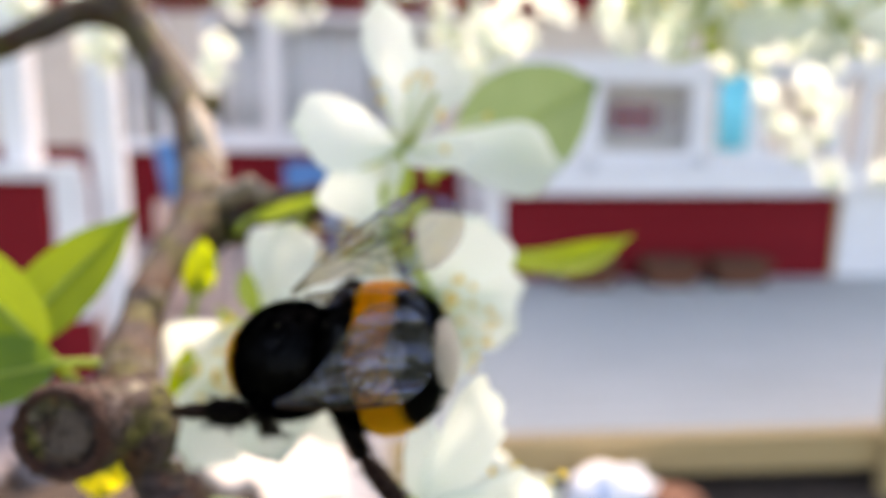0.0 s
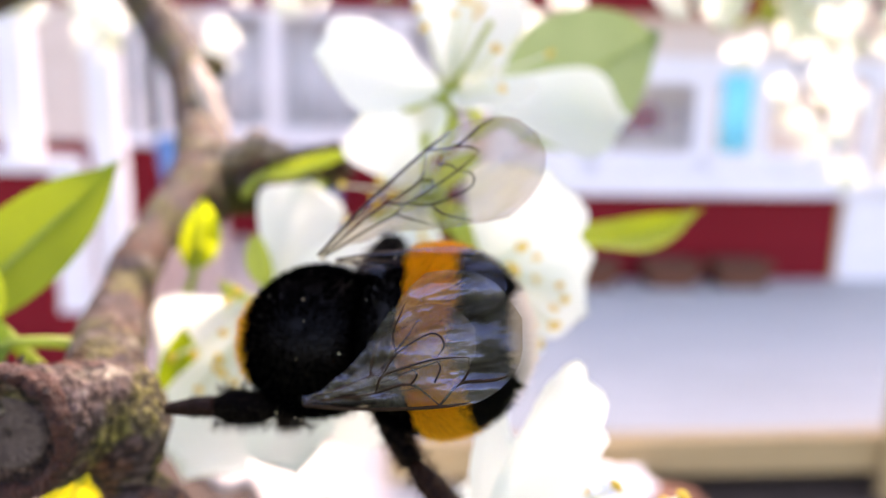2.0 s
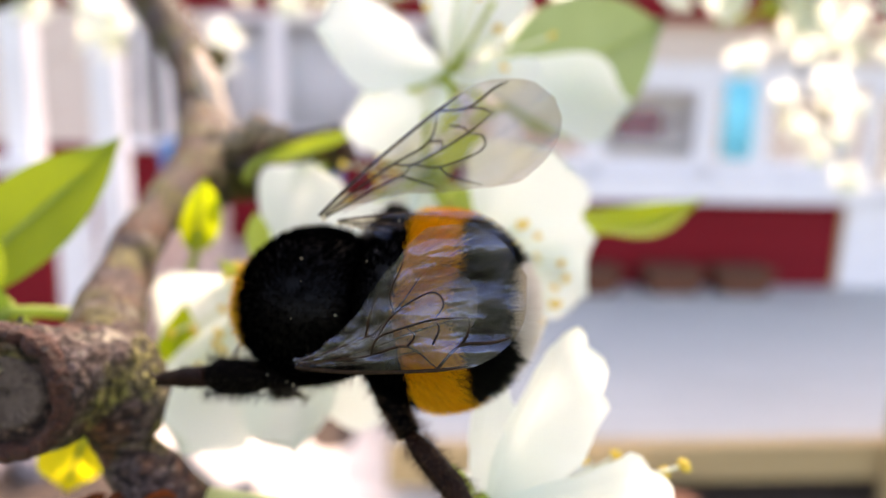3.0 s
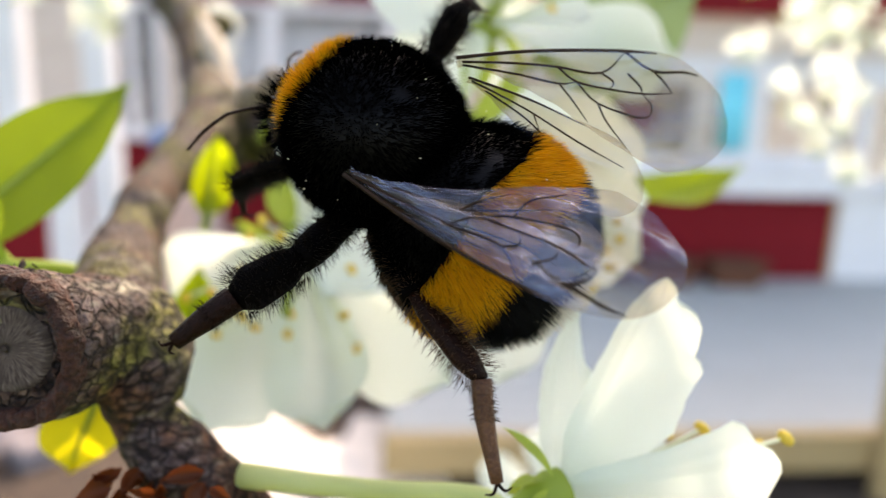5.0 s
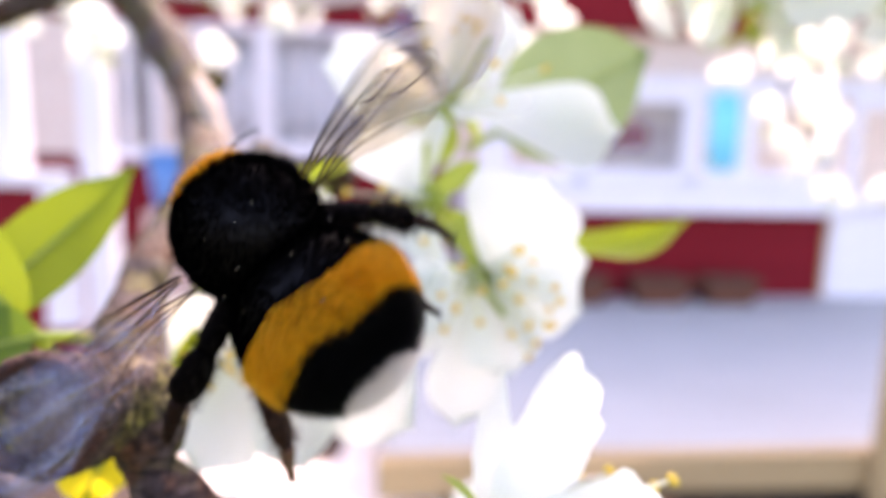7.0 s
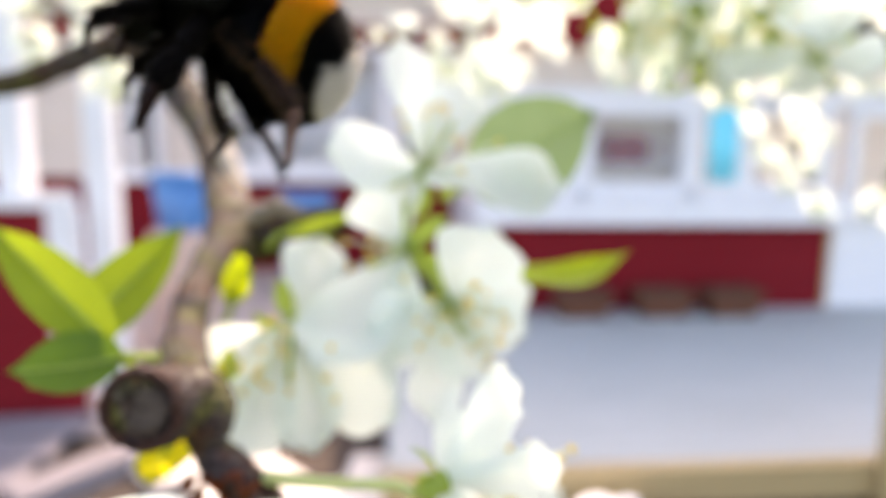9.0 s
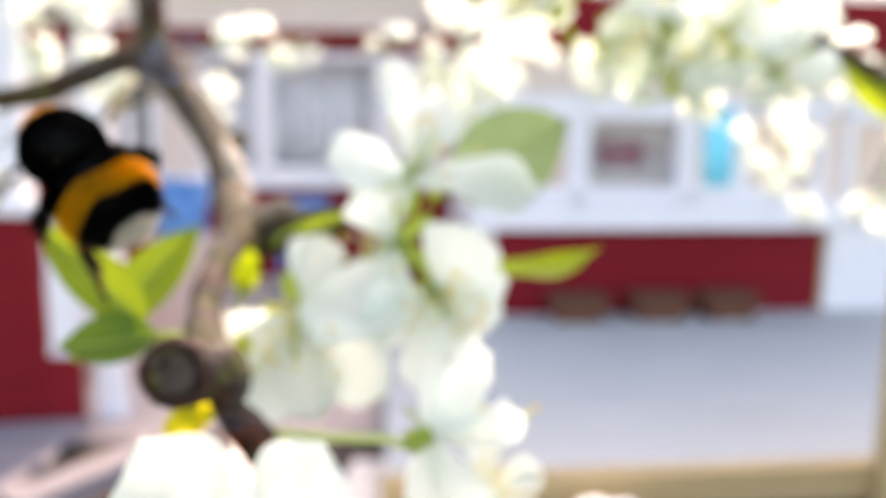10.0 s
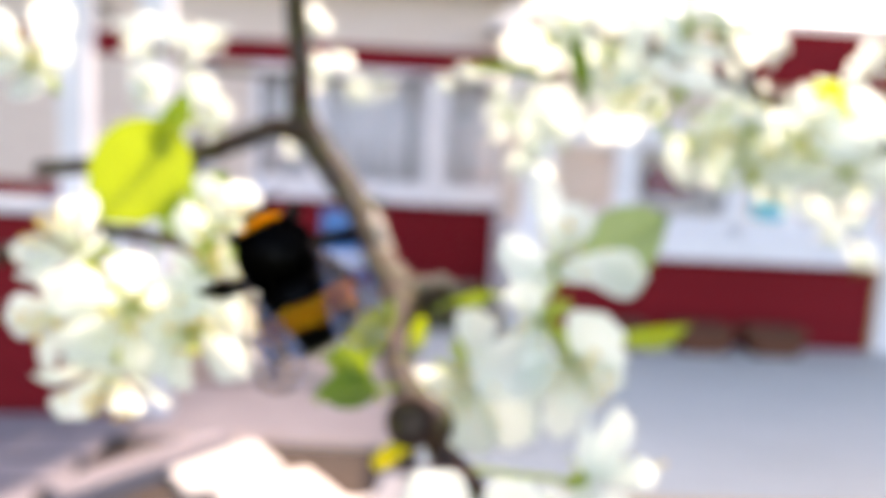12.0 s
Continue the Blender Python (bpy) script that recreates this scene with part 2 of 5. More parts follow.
M_TIMBER = spread("weathered_timber", (0.34, 0.23, 0.10), (0.52, 0.38, 0.19), 5.0, 0.75, 9, 0.5, 0.003, (0.4, 6, 6))
M_DECK = spread("grey_decking", (0.335, 0.355, 0.335), (0.455, 0.475, 0.455), 3.0, 0.7, 10, 0.4, 0.003, (0.4, 6, 6))
M_PLANK = spread("shaded_plank", (0.19, 0.16, 0.17), (0.30, 0.26, 0.27), 5.0, 0.8, 9, 0.5, 0.003, (0.4, 6, 6))
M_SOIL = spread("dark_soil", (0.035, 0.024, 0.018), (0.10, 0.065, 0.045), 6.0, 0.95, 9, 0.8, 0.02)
M_STONE = spread("pale_flagstone", (0.74, 0.63, 0.53), (0.88, 0.79, 0.70), 5.0, 0.8, 12, 0.5, 0.004)
M_PAVING = spread("pinkish_paving", (0.45, 0.335, 0.28), (0.60, 0.48, 0.41), 4.0, 0.85, 12, 0.4, 0.004)
M_GRASS = spread("lawn", (0.04, 0.06, 0.025), (0.09, 0.115, 0.05), 2.0, 0.95, 14, 0.8, 0.03)
M_CLAY = spread("terracotta", (0.09, 0.030, 0.014), (0.17, 0.060, 0.028), 8.0, 0.8)
M_BLUE = spread("blue_plastic", (0.03, 0.16, 0.42), (0.06, 0.24, 0.55), 5.0, 0.4)
M_ROOF = spread("roof_felt", (0.10, 0.09, 0.09), (0.17, 0.15, 0.15), 5.0, 0.9)
M_LIGHT_ROOF = leaf_material("translucent_roof", (0.55, 0.56, 0.55), (0.66, 0.67, 0.66), (0.85, 0.86, 0.85), 0.7)
M_WICKER = spread("pale_wicker", (0.42, 0.32, 0.28), (0.62, 0.50, 0.45), 60.0, 0.7)


# ---- mesh helpers ----
def mesh_of(bm, name, material, smooth=True):
    me = bpy.data.meshes.new(name)
    bm.normal_update()
    bm.to_mesh(me)
    bm.free()
    me.materials.append(material)
    if smooth:
        me.polygons.foreach_set("use_smooth", [True] * len(me.polygons))
    return me


def part(name, bm, material, parent=None, label="", m=None, smooth=True):
    """ONE mesh object from a bmesh (or a shared mesh), under a thing or a part."""
    data = bm if isinstance(bm, bpy.types.Mesh) else mesh_of(bm, name, material, smooth)
    ob = new(name, data)
    if parent is not None:
        ob.parent = parent
    if m is not None:
        ob.matrix_basis = m
    if label:
        tagged(ob, label)
    return ob


def thing(name, label, category, m=None, group="", kind=""):
    ob = new(name)
    ob.empty_display_size = 0.01
    if m is not None:
        ob.matrix_basis = m
    return tagged(ob, label, category, group, kind)


def box(x0, y0, z0, x1, y1, z1, bevel=0.0, bm=None):
    bm = bm or bmesh.new()
    m = Matrix.Translation(((x0 + x1) / 2, (y0 + y1) / 2, (z0 + z1) / 2)) @ Matrix.Diagonal((x1 - x0, y1 - y0, z1 - z0, 1))
    made = bmesh.ops.create_cube(bm, size=1, matrix=m)
    if bevel:
        edges = list({e for v in made["verts"] for e in v.link_edges})
        bmesh.ops.bevel(bm, geom=edges, offset=bevel, segments=2, affect="EDGES", profile=0.6)
    return bm


def frames_along(points):
    """Tangent, side and up at each point of a polyline, without twist."""
    pts = [Vector(p) for p in points]
    tans = []
    for i in range(len(pts)):
        a, b = pts[max(i - 1, 0)], pts[min(i + 1, len(pts) - 1)]
        tans.append((b - a).normalized())
    side = tans[0].orthogonal().normalized()
    out = []
    for p, t in zip(pts, tans):
        side = (side - t * side.dot(t)).normalized()
        out.append((p, t, side, t.cross(side)))
    return out


def smooth_line(points, radii, steps):
    """Catmull-Rom through a few way points, with radii carried along."""
    pts = [Vector(p) for p in points]
    P = [pts[0] * 2 - pts[1]] + pts + [pts[-1] * 2 - pts[-2]]
    line, rad = [], []
    for i in range(len(pts) - 1):
        a, b, c, d = P[i:i + 4]
        for k in range(steps):
            u = k / steps
            line.append(0.5 * ((2 * b) + (c - a) * u + (2 * a - 5 * b + 4 * c - d) * u * u + (3 * b - a - 3 * c + d) * u ** 3))
            rad.append(radii[i] * (1 - u) + radii[i + 1] * u)
    line.append(pts[-1])
    rad.append(radii[-1])
    return line, rad


def tube(points, radii, sides=8, steps=4, rough=0.0, scale=300.0, bm=None, flat=1.0):
    """A tapered round limb through way points; rough gives it knobs."""
    bm = bm or bmesh.new()
    line, rad = smooth_line(points, radii, steps) if steps > 1 else ([Vector(p) for p in points], list(radii))
    rings = []
    for (p, t, s, u), r in zip(frames_along(line), rad):
        ring = []
        for k in range(sides):
            a = 2 * math.pi * k / sides
            d = s * math.cos(a) + u * math.sin(a) * flat
            q = p + d * r
            if rough:
                q = q + d * r * rough * (noise.noise(q * scale) + 0.5 * noise.noise(q * scale * 3.1))
            ring.append(bm.verts.new(q))
        rings.append(ring)
    for a, b in zip(rings, rings[1:]):
        for k in range(sides):
            bm.faces.new((a[k], a[(k + 1) % sides], b[(k + 1) % sides], b[k]))
    bm.faces.new(rings[0][::-1])
    bm.faces.new(rings[-1])
    return bm


def blob(cx, cy, cz, rx, ry, rz, seg=24, rings=16, bm=None, lump=0.0):
    bm = bm or bmesh.new()
    made = bmesh.ops.create_uvsphere(bm, u_segments=seg, v_segments=rings, radius=1)
    for v in made["verts"]:
        f = 1 + lump * noise.noise(v.co * 2.3)
        v.co = Vector((cx + v.co.x * rx * f, cy + v.co.y * ry * f, cz + v.co.z * rz * f))
    return bm


def blade(length, width, profile, nu=14, nv=9, cup=0.0, curl=0.0, fold=0.0, ruffle=0.0, notches=(), seed=0, bm=None):
    """A thin leaf or petal along +x, face up (+z). cup lifts the edges, curl bends it along its length, fold keels it at the
    midrib, ruffle waves the rim, notches are (side, place, depth) cuts in it."""
    bm = bm or bmesh.new()
    rng = random.Random(seed)
    ph = rng.uniform(0, 6.28)
    grid = []
    for i in range(nu + 1):
        s = i / nu
        row = []
        for j in range(-nv, nv + 1):
            c = j / nv
            w = width * 0.5 * profile(s)
            for side, place, depth in notches:
                if side * c > 0:
                    w *= 1 - depth * abs(c) ** 3 * math.exp(-((s - place) / 0.035) ** 2)
            x = length * s - length * 0.08 * c * c * s ** 3
            y = c * w
            z = cup * length * c * c * math.sin(math.pi * min(1, s * 0.9 + 0.05)) + fold * abs(y)
            z += ruffle * length * abs(c) ** 2 * math.sin(7 * s + ph + 2.0 * (c > 0)) * s
            z += ruffle * 0.6 * length * noise.noise(Vector((s * 3 + seed, c * 2, 0.5))) * s
            a = curl * x / length
            bend = length / curl if abs(curl) > 1e-3 else 0
            x2 = (bend * math.sin(a) if bend else x) - z * math.sin(a)
            z2 = (bend * (1 - math.cos(a)) if bend else 0) + z * math.cos(a)
            row.append(bm.verts.new((x2, y, z2)))
        grid.append(row)
    for i in range(nu):
        for j in range(2 * nv):
            bm.faces.new((grid[i][j], grid[i + 1][j], grid[i + 1][j + 1], grid[i][j + 1]))
    return bm


def petal_profile(s):
    return max(0.03, 1.22 * s ** 0.75 * math.sqrt(max(0.0, 1 - s ** 4)))


def leaf_profile(s):
    return max(0.02, math.sin(math.pi * s ** 0.8) ** 0.64) if s < 0.999 else 0.015


def facing(p, axis, spin=0.0):
    """The pose that turns local +z to axis at the place p."""
    q = Vector(axis).to_track_quat("Z", "Y").to_matrix().to_4x4()
    return Matrix.Translation(p) @ q @ Matrix.Rotation(radians(spin), 4, "Z")


def along(p, to, up):
    """The pose that lays local +x from p to to, with local +z near up."""
    x = (Vector(to) - Vector(p)).normalized()
    y = Vector(up).cross(x).normalized()
    z = x.cross(y)
    m = Matrix((x, y, z)).transposed().to_4x4()
    m.translation = p
    return m


# ---- ground ----
def slab(name, label, x0, y0, x1, y1, z, material, depth=0.1, category="ground"):
    ob = part(name, box(x0, y0, z - depth, x1, y1, z, 0.004), material, smooth=False)
    return tagged(ob, label, category, kind="structure")


bm = bmesh.new()
bmesh.ops.create_grid(bm, x_segments=60, y_segments=60, size=150)
for v in bm.verts:
    v.co.z = -0.34 + 0.02 * noise.noise(v.co * 0.4)
tagged(part("ground", bm, M_GRASS), "short green lawn that reaches to the horizon", "ground", kind="structure")
slab("garden_bed", "dark bare soil of the bed before the deck", -3.2, 1.6, 2.6, 4.146, -0.29, M_SOIL, 0.12)
slab("terrace", "pinkish paved terrace in front of the house", -6.0, 5.20, 0.04, 8.5, -0.1, M_PAVING, 0.22)
slab("pavement", "pinkish paved strip a step below the terrace", -6.0, 4.15, 0.04, 5.196, -0.26, M_PAVING, 0.08, "pavement")
deck = thing("deck", "grey weathered board deck with a timber edge beam", "deck", kind="structure")
for i in range(21):
    y = 3.02 + i * 0.145
    part("deck_board", box(0.05, y, -0.03, 5.8, y + 0.139, 0.0 - 0.001 * (i % 3), 0.003), M_DECK, deck, smooth=False)
part("edge_beam", box(0.02, 2.92, -0.17, 5.8, 3.012, 0.012, 0.008), M_TIMBER, deck, "yellowish timber edge beam", smooth=False)
# dark board closing the gap; shade under the deck is in its colour
part("gap_shade_board", box(0.07, 3.10, -0.33, 5.8, 3.14, -0.04), M_SOIL, deck, smooth=False)
post = thing("timber_post", "yellowish squared timber post standing at the deck's corner", "post")
part("shaft", box(2.33, 2.84, -0.33, 2.43, 2.915, 1.9, 0.006), M_TIMBER, post, smooth=False)
part("cap", box(2.315, 2.825, 1.9, 2.445, 2.93, 1.93, 0.006), M_TIMBER, post, smooth=False)

# flagstones in the sun
flag = new("flagstone", mesh_of(box(-0.27, -0.21, -0.03, 0.27, 0.21, 0.03, 0.012), "flagstone", M_STONE, False))
tagged(flag, "pale sunlit flagstone lying on dark soil", "flagstone", "flagstones in the bed")
flag.matrix_basis = pose(-1.03, 3.76, -0.27, 0, 0, 36)
rng = random.Random(5)
for x, y, r in ((0.04, 3.44, 82), (-0.65, 3.42, 38), (-0.33, 3.18, 24), (0.06, 2.96, 10), (0.22, 2.55, -20), (-0.35, 2.5, 25)):
    copy_thing(flag, pose(x, y, -0.27 + rng.uniform(-0.006, 0.004), rng.uniform(-2, 2), rng.uniform(-2, 2), r))


# ---- house ----
def boards(x0, x1, y, z0, z1, material, parent, name="wall_board", thick=0.022, pitch=0.14):
    """Upright boards side by side on a wall's face."""
    n = max(1, round((x1 - x0) / pitch))
    w = (x1 - x0) / n
    me = mesh_of(box(0.002, 0, 0, w - 0.002, thick, z1 - z0, 0.003), name, material, False)
    for i in range(n):
        part(name, me, material, parent, m=pose(x0 + i * w, y, z0))


def window(name, label, x0, x1, z0, z1, y, bars=(), sill=0.06, frame_w=0.09, foot=0.09):
    """A framed window; bars are (place, width) of its mullions, foot the height of the frame's lowest board."""
    w = thing(name, label, "window", kind="structure")
    bm = box(x0, y, z0, x0 + frame_w, y + 0.12, z1, 0.006)
    box(x1 - frame_w, y, z0, x1, y + 0.12, z1, 0.006, bm)
    box(x0 + frame_w, y + 0.002, z1 - frame_w, x1 - frame_w, y + 0.118, z1, 0.006, bm)
    box(x0 + frame_w, y + 0.002, z0, x1 - frame_w, y + 0.118, z0 + foot, 0.006, bm)
    part("window_frame", bm, M_WHITE, w, smooth=False)
    part("window_sill", box(x0 - 0.05, y - sill, z0 - 0.045, x1 + 0.05, y + 0.10, z0 - 0.002, 0.008), M_WHITE, w, smooth=False)
    a = x0 + frame_w
    for at, wide in (*bars, (x1 - frame_w, 0)):
        p = part("pane", box(a, y + 0.05, z0 + foot, at - wide / 2, y + 0.056, z1 - frame_w), M_GLASS, w, smooth=False)
        p.visible_shadow = False
        if wide:
            part("mullion", box(at - wide / 2, y + 0.01, z0 + foot, at + wide / 2, y + 0.11, z1 - frame_w, 0.005), M_WHITE, w, smooth=False)
        a = at + wide / 2
    return w


# rear wall with the large curtained window
rear = thing("wall_rear", "red boarded house wall with white trim", "wall", kind="structure")
part("core_low", box(-7.0, 8.55, -0.2, 7.0, 8.75, 1.0), M_RED, rear, smooth=False)
part("core_high", box(-7.0, 8.55, 2.5, 7.0, 8.75, 2.78), M_RED, rear, smooth=False)
part("upper_wall", box(-7.0, 8.55, 2.78, 1.3, 8.75, 3.56), M_CREAM, rear, "pale boarded upper wall", smooth=False)
part("core_side", box(-7.0, 8.55, 1.0, -3.3, 8.75, 2.5), M_CREAM, rear, smooth=False)
part("core_pier", box(-2.45, 8.55, 1.0, -2.0, 8.75, 2.5), M_CREAM, rear, smooth=False)
part("corner_board", box(1.05, 8.50, -0.1, 1.25, 8.545, 3.2, 0.004), M_WHITE, rear, "white corner board", smooth=False)
boards(-2.0, 1.04, 8.525, -0.1, 0.93, M_RED, rear)
boards(-6.9, -2.0, 8.525, 2.52, 2.75, M_RED, rear, "fascia_board")
window("window_1", "wide white window with grey curtains drawn behind it", -2.0, 1.04, 1.0, 2.5, 8.46, ((-1.25, 0.20), (0.17, 0.28)), foot=0.21)
window("window_2", "narrow white window with a dark room behind", -3.3, -2.45, 1.0, 2.5, 8.47, ((-2.78, 0.10),))
# the unlit room's darkness is put into the floor and wall colour
slab("room_floor", "room floor behind the windows, coloured dark as unlit", -7.0, 8.75, 1.25, 11.0, 0.2, M_ROOM_SHADE, 0.1, "floor")
tagged(part("wall_room", box(-7.0, 10.9, 0.2, 1.25, 11.0, 3.2), M_ROOM_SHADE, smooth=False), "back wall of the room, coloured dark as unlit", "wall", kind="structure")
for x0, x1 in ((-1.9, -0.15), (-0.1, 0.92)):
    bm = bmesh.new()
    n = 48
    top = [bm.verts.new((x0 + (x1 - x0) * i / n, 8.80 + 0.03 * math.sin(i * 1.4), 2.48)) for i in range(n + 1)]
    low = [bm.verts.new((v.co.x, v.co.y, 1.02)) for v in top]
    for i in range(n):
        bm.faces.new((top[i], top[i + 1], low[i + 1], low[i]))
    c = part("curtain", bm, M_CURTAIN)
    c.modifiers.new("cloth", "SOLIDIFY").thickness = 0.004
    tagged(c, "pale grey curtain hanging in folds behind the window", "curtain", "curtains")

# veranda that stands forward
ver = thing("wall_veranda", "glazed veranda with a dark red boarded base", "wall", kind="structure")
part("base", box(0.92, 6.03, -0.2, 4.12, 6.15, 0.76), M_RED, ver, smooth=False)
boards(1.05, 4.06, 6.0, -0.03, 0.76, M_RED, ver)
part("corner_board", box(0.88, 5.985, -0.03, 1.04, 6.16, 2.25, 0.004), M_WHITE, ver, smooth=False)
part("end_board", box(4.06, 5.99, -0.03, 4.10, 6.16, 0.74, 0.004), M_TIMBER, ver, smooth=False)
part("side_wall", box(0.92, 6.16, -0.2, 1.00, 8.5, 0.9), M_WHITE, ver, "white boarded side", smooth=False)
part("side_top", box(0.92, 6.165, 2.05, 1.00, 8.5, 2.4), M_WHITE, ver, smooth=False)
part("head_board", box(1.04, 5.99, 1.79, 6.5, 6.15, 1.925, 0.006), M_WHITE, ver, "white head board", smooth=False)
part("lintel", box(0.88, 5.98, 1.93, 6.5, 6.16, 2.26, 0.006), M_CREAM, ver, "beige lintel beam", smooth=False)
part("fascia", box(0.8, 5.80, 2.262, 6.6, 5.86, 2.70, 0.006), M_RED, ver, "dark red fascia", smooth=False)
part("white_wall", box(4.12, 6.0, -0.2, 6.5, 6.15, 0.78, 0.006), M_WHITE, ver, "white boarded wall", smooth=False)
part("back_wall", box(1.0, 8.4, -0.2, 6.5, 8.49, 2.4), M_CREAM, ver, smooth=False)
part("ledge", box(0.82, 5.86, 0.765, 4.16, 6.03, 0.99, 0.012), M_WHITE, ver, "broad white ledge", smooth=False)
window("window_6", "white veranda window at the corner", 1.05, 1.76, 1.04, 1.785, 5.98, (), 0.05)
window("window_3", "white veranda window above a broad ledge", 1.765, 2.74, 1.04, 1.785, 5.98, (), 0.05)
window("window_4", "white veranda window with a turquoise curtain", 2.745, 4.05, 1.04, 1.785, 5.98, ((3.24, 0.16),), 0.05)
window("window_5", "white veranda window beside the door", 4.2, 6.2, 0.84, 1.785, 5.98, ((5.1, 0.12),), 0.05)
slab("veranda_floor", "grey veranda floor", 1.0, 6.16, 6.5, 8.39, -0.02, M_DECK, 0.1, "floor")
# translucency is assumed here, to let more daylight into the veranda
roof = bmesh.new()
vs = [roof.verts.new(p) for p in ((0.7, 5.72, 2.70), (6.7, 5.72, 2.70), (6.7, 8.54, 3.02), (0.7, 8.54, 3.02), (0.7, 5.72, 2.76), (6.7, 5.72, 2.76), (6.7, 8.54, 3.08), (0.7, 8.54, 3.08))]
for f in ((3, 2, 1, 0), (4, 5, 6, 7), (0, 1, 5, 4), (1, 2, 6, 5), (2, 3, 7, 6), (3, 0, 4, 7)):
    roof.faces.new([vs[k] for k in f])
tagged(part("veranda_roof", roof, M_LIGHT_ROOF, smooth=False), "low veranda roof made translucent to light the inside", "roof", kind="structure")
# roof out of view; its eave height is chosen to shade the paving
roof = bmesh.new()
vs = [roof.verts.new(p) for p in ((-7.2, 8.1, 3.46), (1.5, 8.1, 3.46), (1.5, 12, 4.9), (-7.2, 12, 4.9), (-7.2, 8.1, 3.56), (1.5, 8.1, 3.56), (1.5, 12, 5.0), (-7.2, 12, 5.0))]
for f in ((3, 2, 1, 0), (4, 5, 6, 7), (0, 1, 5, 4), (1, 2, 6, 5), (2, 3, 7, 6), (3, 0, 4, 7)):
    roof.faces.new([vs[k] for k in f])
tagged(part("house_roof", roof, M_ROOF, smooth=False), "unseen pitched dark roof over the house, shading the paving", "roof", kind="structure")

# things inside the veranda
# turquoise curtain, put outside the glass on an added rail to show bright
towel = thing("hung_curtain", "bright turquoise curtain hung outside the veranda window", "towel")
bm = bmesh.new()
top = [bm.verts.new((2.86 + 0.26 * i / 20, 5.955 + 0.010 * math.sin(i * 1.5), 1.80)) for i in range(21)]
low = [bm.verts.new((v.co.x + 0.01, v.co.y, 1.14 + 0.02 * math.sin(i))) for i, v in enumerate(top)]
for i in range(20):
    bm.faces.new((top[i], top[i + 1], low[i + 1], low[i]))
cloth = part("cloth", bm, M_TEAL, towel)
cloth.modifiers.new("cloth", "SOLIDIFY").thickness = 0.004
part("hook_rail", tube([(2.84, 5.965, 1.805), (3.14, 5.965, 1.805)], [0.008, 0.008], 8, 1), M_WHITE, towel)
shelf = thing("shelf_unit", "white shelf unit with red boxes behind the veranda glass", "shelf")
part("back", box(1.86, 6.25, 0.0, 2.74, 6.27, 1.72), M_CREAM, shelf, smooth=False)
for x in (1.86, 2.71):
    part("side_panel", box(x, 6.108, 0.0, x + 0.03, 6.25, 1.72, 0.003), M_WHITE, shelf, smooth=False)
for z in (0.4, 0.9, 1.25, 1.69):
    part("shelf_board", box(1.89, 6.108, z, 2.71, 6.25, z + 0.028, 0.003), M_WHITE, shelf, smooth=False)
for i, x in enumerate((1.99, 2.125, 2.26)):
    b = thing("storage_box", "dark red storage box standing on the white shelf", "box", group="red boxes")
    part("body", box(x, 6.115, 1.279, x + 0.13, 6.24, 1.50, 0.006), M_RED, b, smooth=False)
    part("lid", box(x - 0.002, 6.111, 1.502, x + 0.132, 6.244, 1.54, 0.006), M_RED, b, smooth=False)

basket = thing("basket", "small pale wicker basket on the white shelf", "basket", m=pose(2.55, 6.18, 1.279))
part("body", tube([(0, 0, 0), (0, 0, 0.02), (0, 0, 0.20)], [0.045, 0.052, 0.062], 20, 1), M_WICKER, basket)
part("rim", tube([(0, 0, 0.195), (0, 0, 0.215)], [0.066, 0.066], 20, 1), M_CLAY, basket, "brown rim")

# clay troughs along the veranda base
for x in (1.50, 2.21, 2.83):
    t = thing("clay_trough", "brown terracotta plant trough on the deck", "plant pot", group="troughs at the wall", m=pose(x, 5.62, 0.001))
    bm = bmesh.new()
    o = [bm.verts.new(p) for p in ((0.04, 0.02, 0), (0.42, 0.02, 0), (0.42, 0.24, 0), (0.04, 0.24, 0), (0, 0, 0.2), (0.46, 0, 0.2), (0.46, 0.26, 0.2), (0, 0.26, 0.2))]
    for f in ((3, 2, 1, 0), (0, 1, 5, 4), (1, 2, 6, 5), (2, 3, 7, 6), (3, 0, 4, 7)):
        bm.faces.new([o[k] for k in f])
    part("body", bm, M_CLAY, t, smooth=False)
    bm = box(-0.012, -0.012, 0.17, 0.472, 0.012, 0.225, 0.004)
    box(-0.012, 0.248, 0.17, 0.472, 0.272, 0.225, 0.004, bm)
    box(-0.012, 0.0125, 0.17, 0.012, 0.2475, 0.225, 0.004, bm)
    box(0.448, 0.0125, 0.17, 0.472, 0.2475, 0.225, 0.004, bm)
    part("rim", bm, M_CLAY, t, smooth=False)
    part("soil", box(0.014, 0.014, 0.15, 0.446, 0.246, 0.20), M_SOIL, t, smooth=False)

# porch on the other side: red panel rail, white posts
porch = thing("porch_rail", "red boarded porch rail between white posts", "railing", kind="structure")
part("panel_core", box(-4.2, 4.405, -0.33, -2.0, 4.44, 1.05), M_RED, porch, smooth=False)
boards(-4.2, -2.0, 4.38, -0.25, 1.05, M_RED, porch, "rail_board")
part("corner_block", box(-1.998, 4.335, -0.33, -1.81, 4.462, 0.198, 0.006), M_RED, porch, "red boarded corner under the short post", smooth=False)
part("top_rail", box(-4.2, 4.34, 1.05, -1.80, 4.46, 1.14, 0.008), M_WHITE, porch, "white top rail", smooth=False)
part("foot_rail", box(-4.2, 4.36, -0.33, -2.0, 4.378, -0.255, 0.006), M_RED, porch, smooth=False)
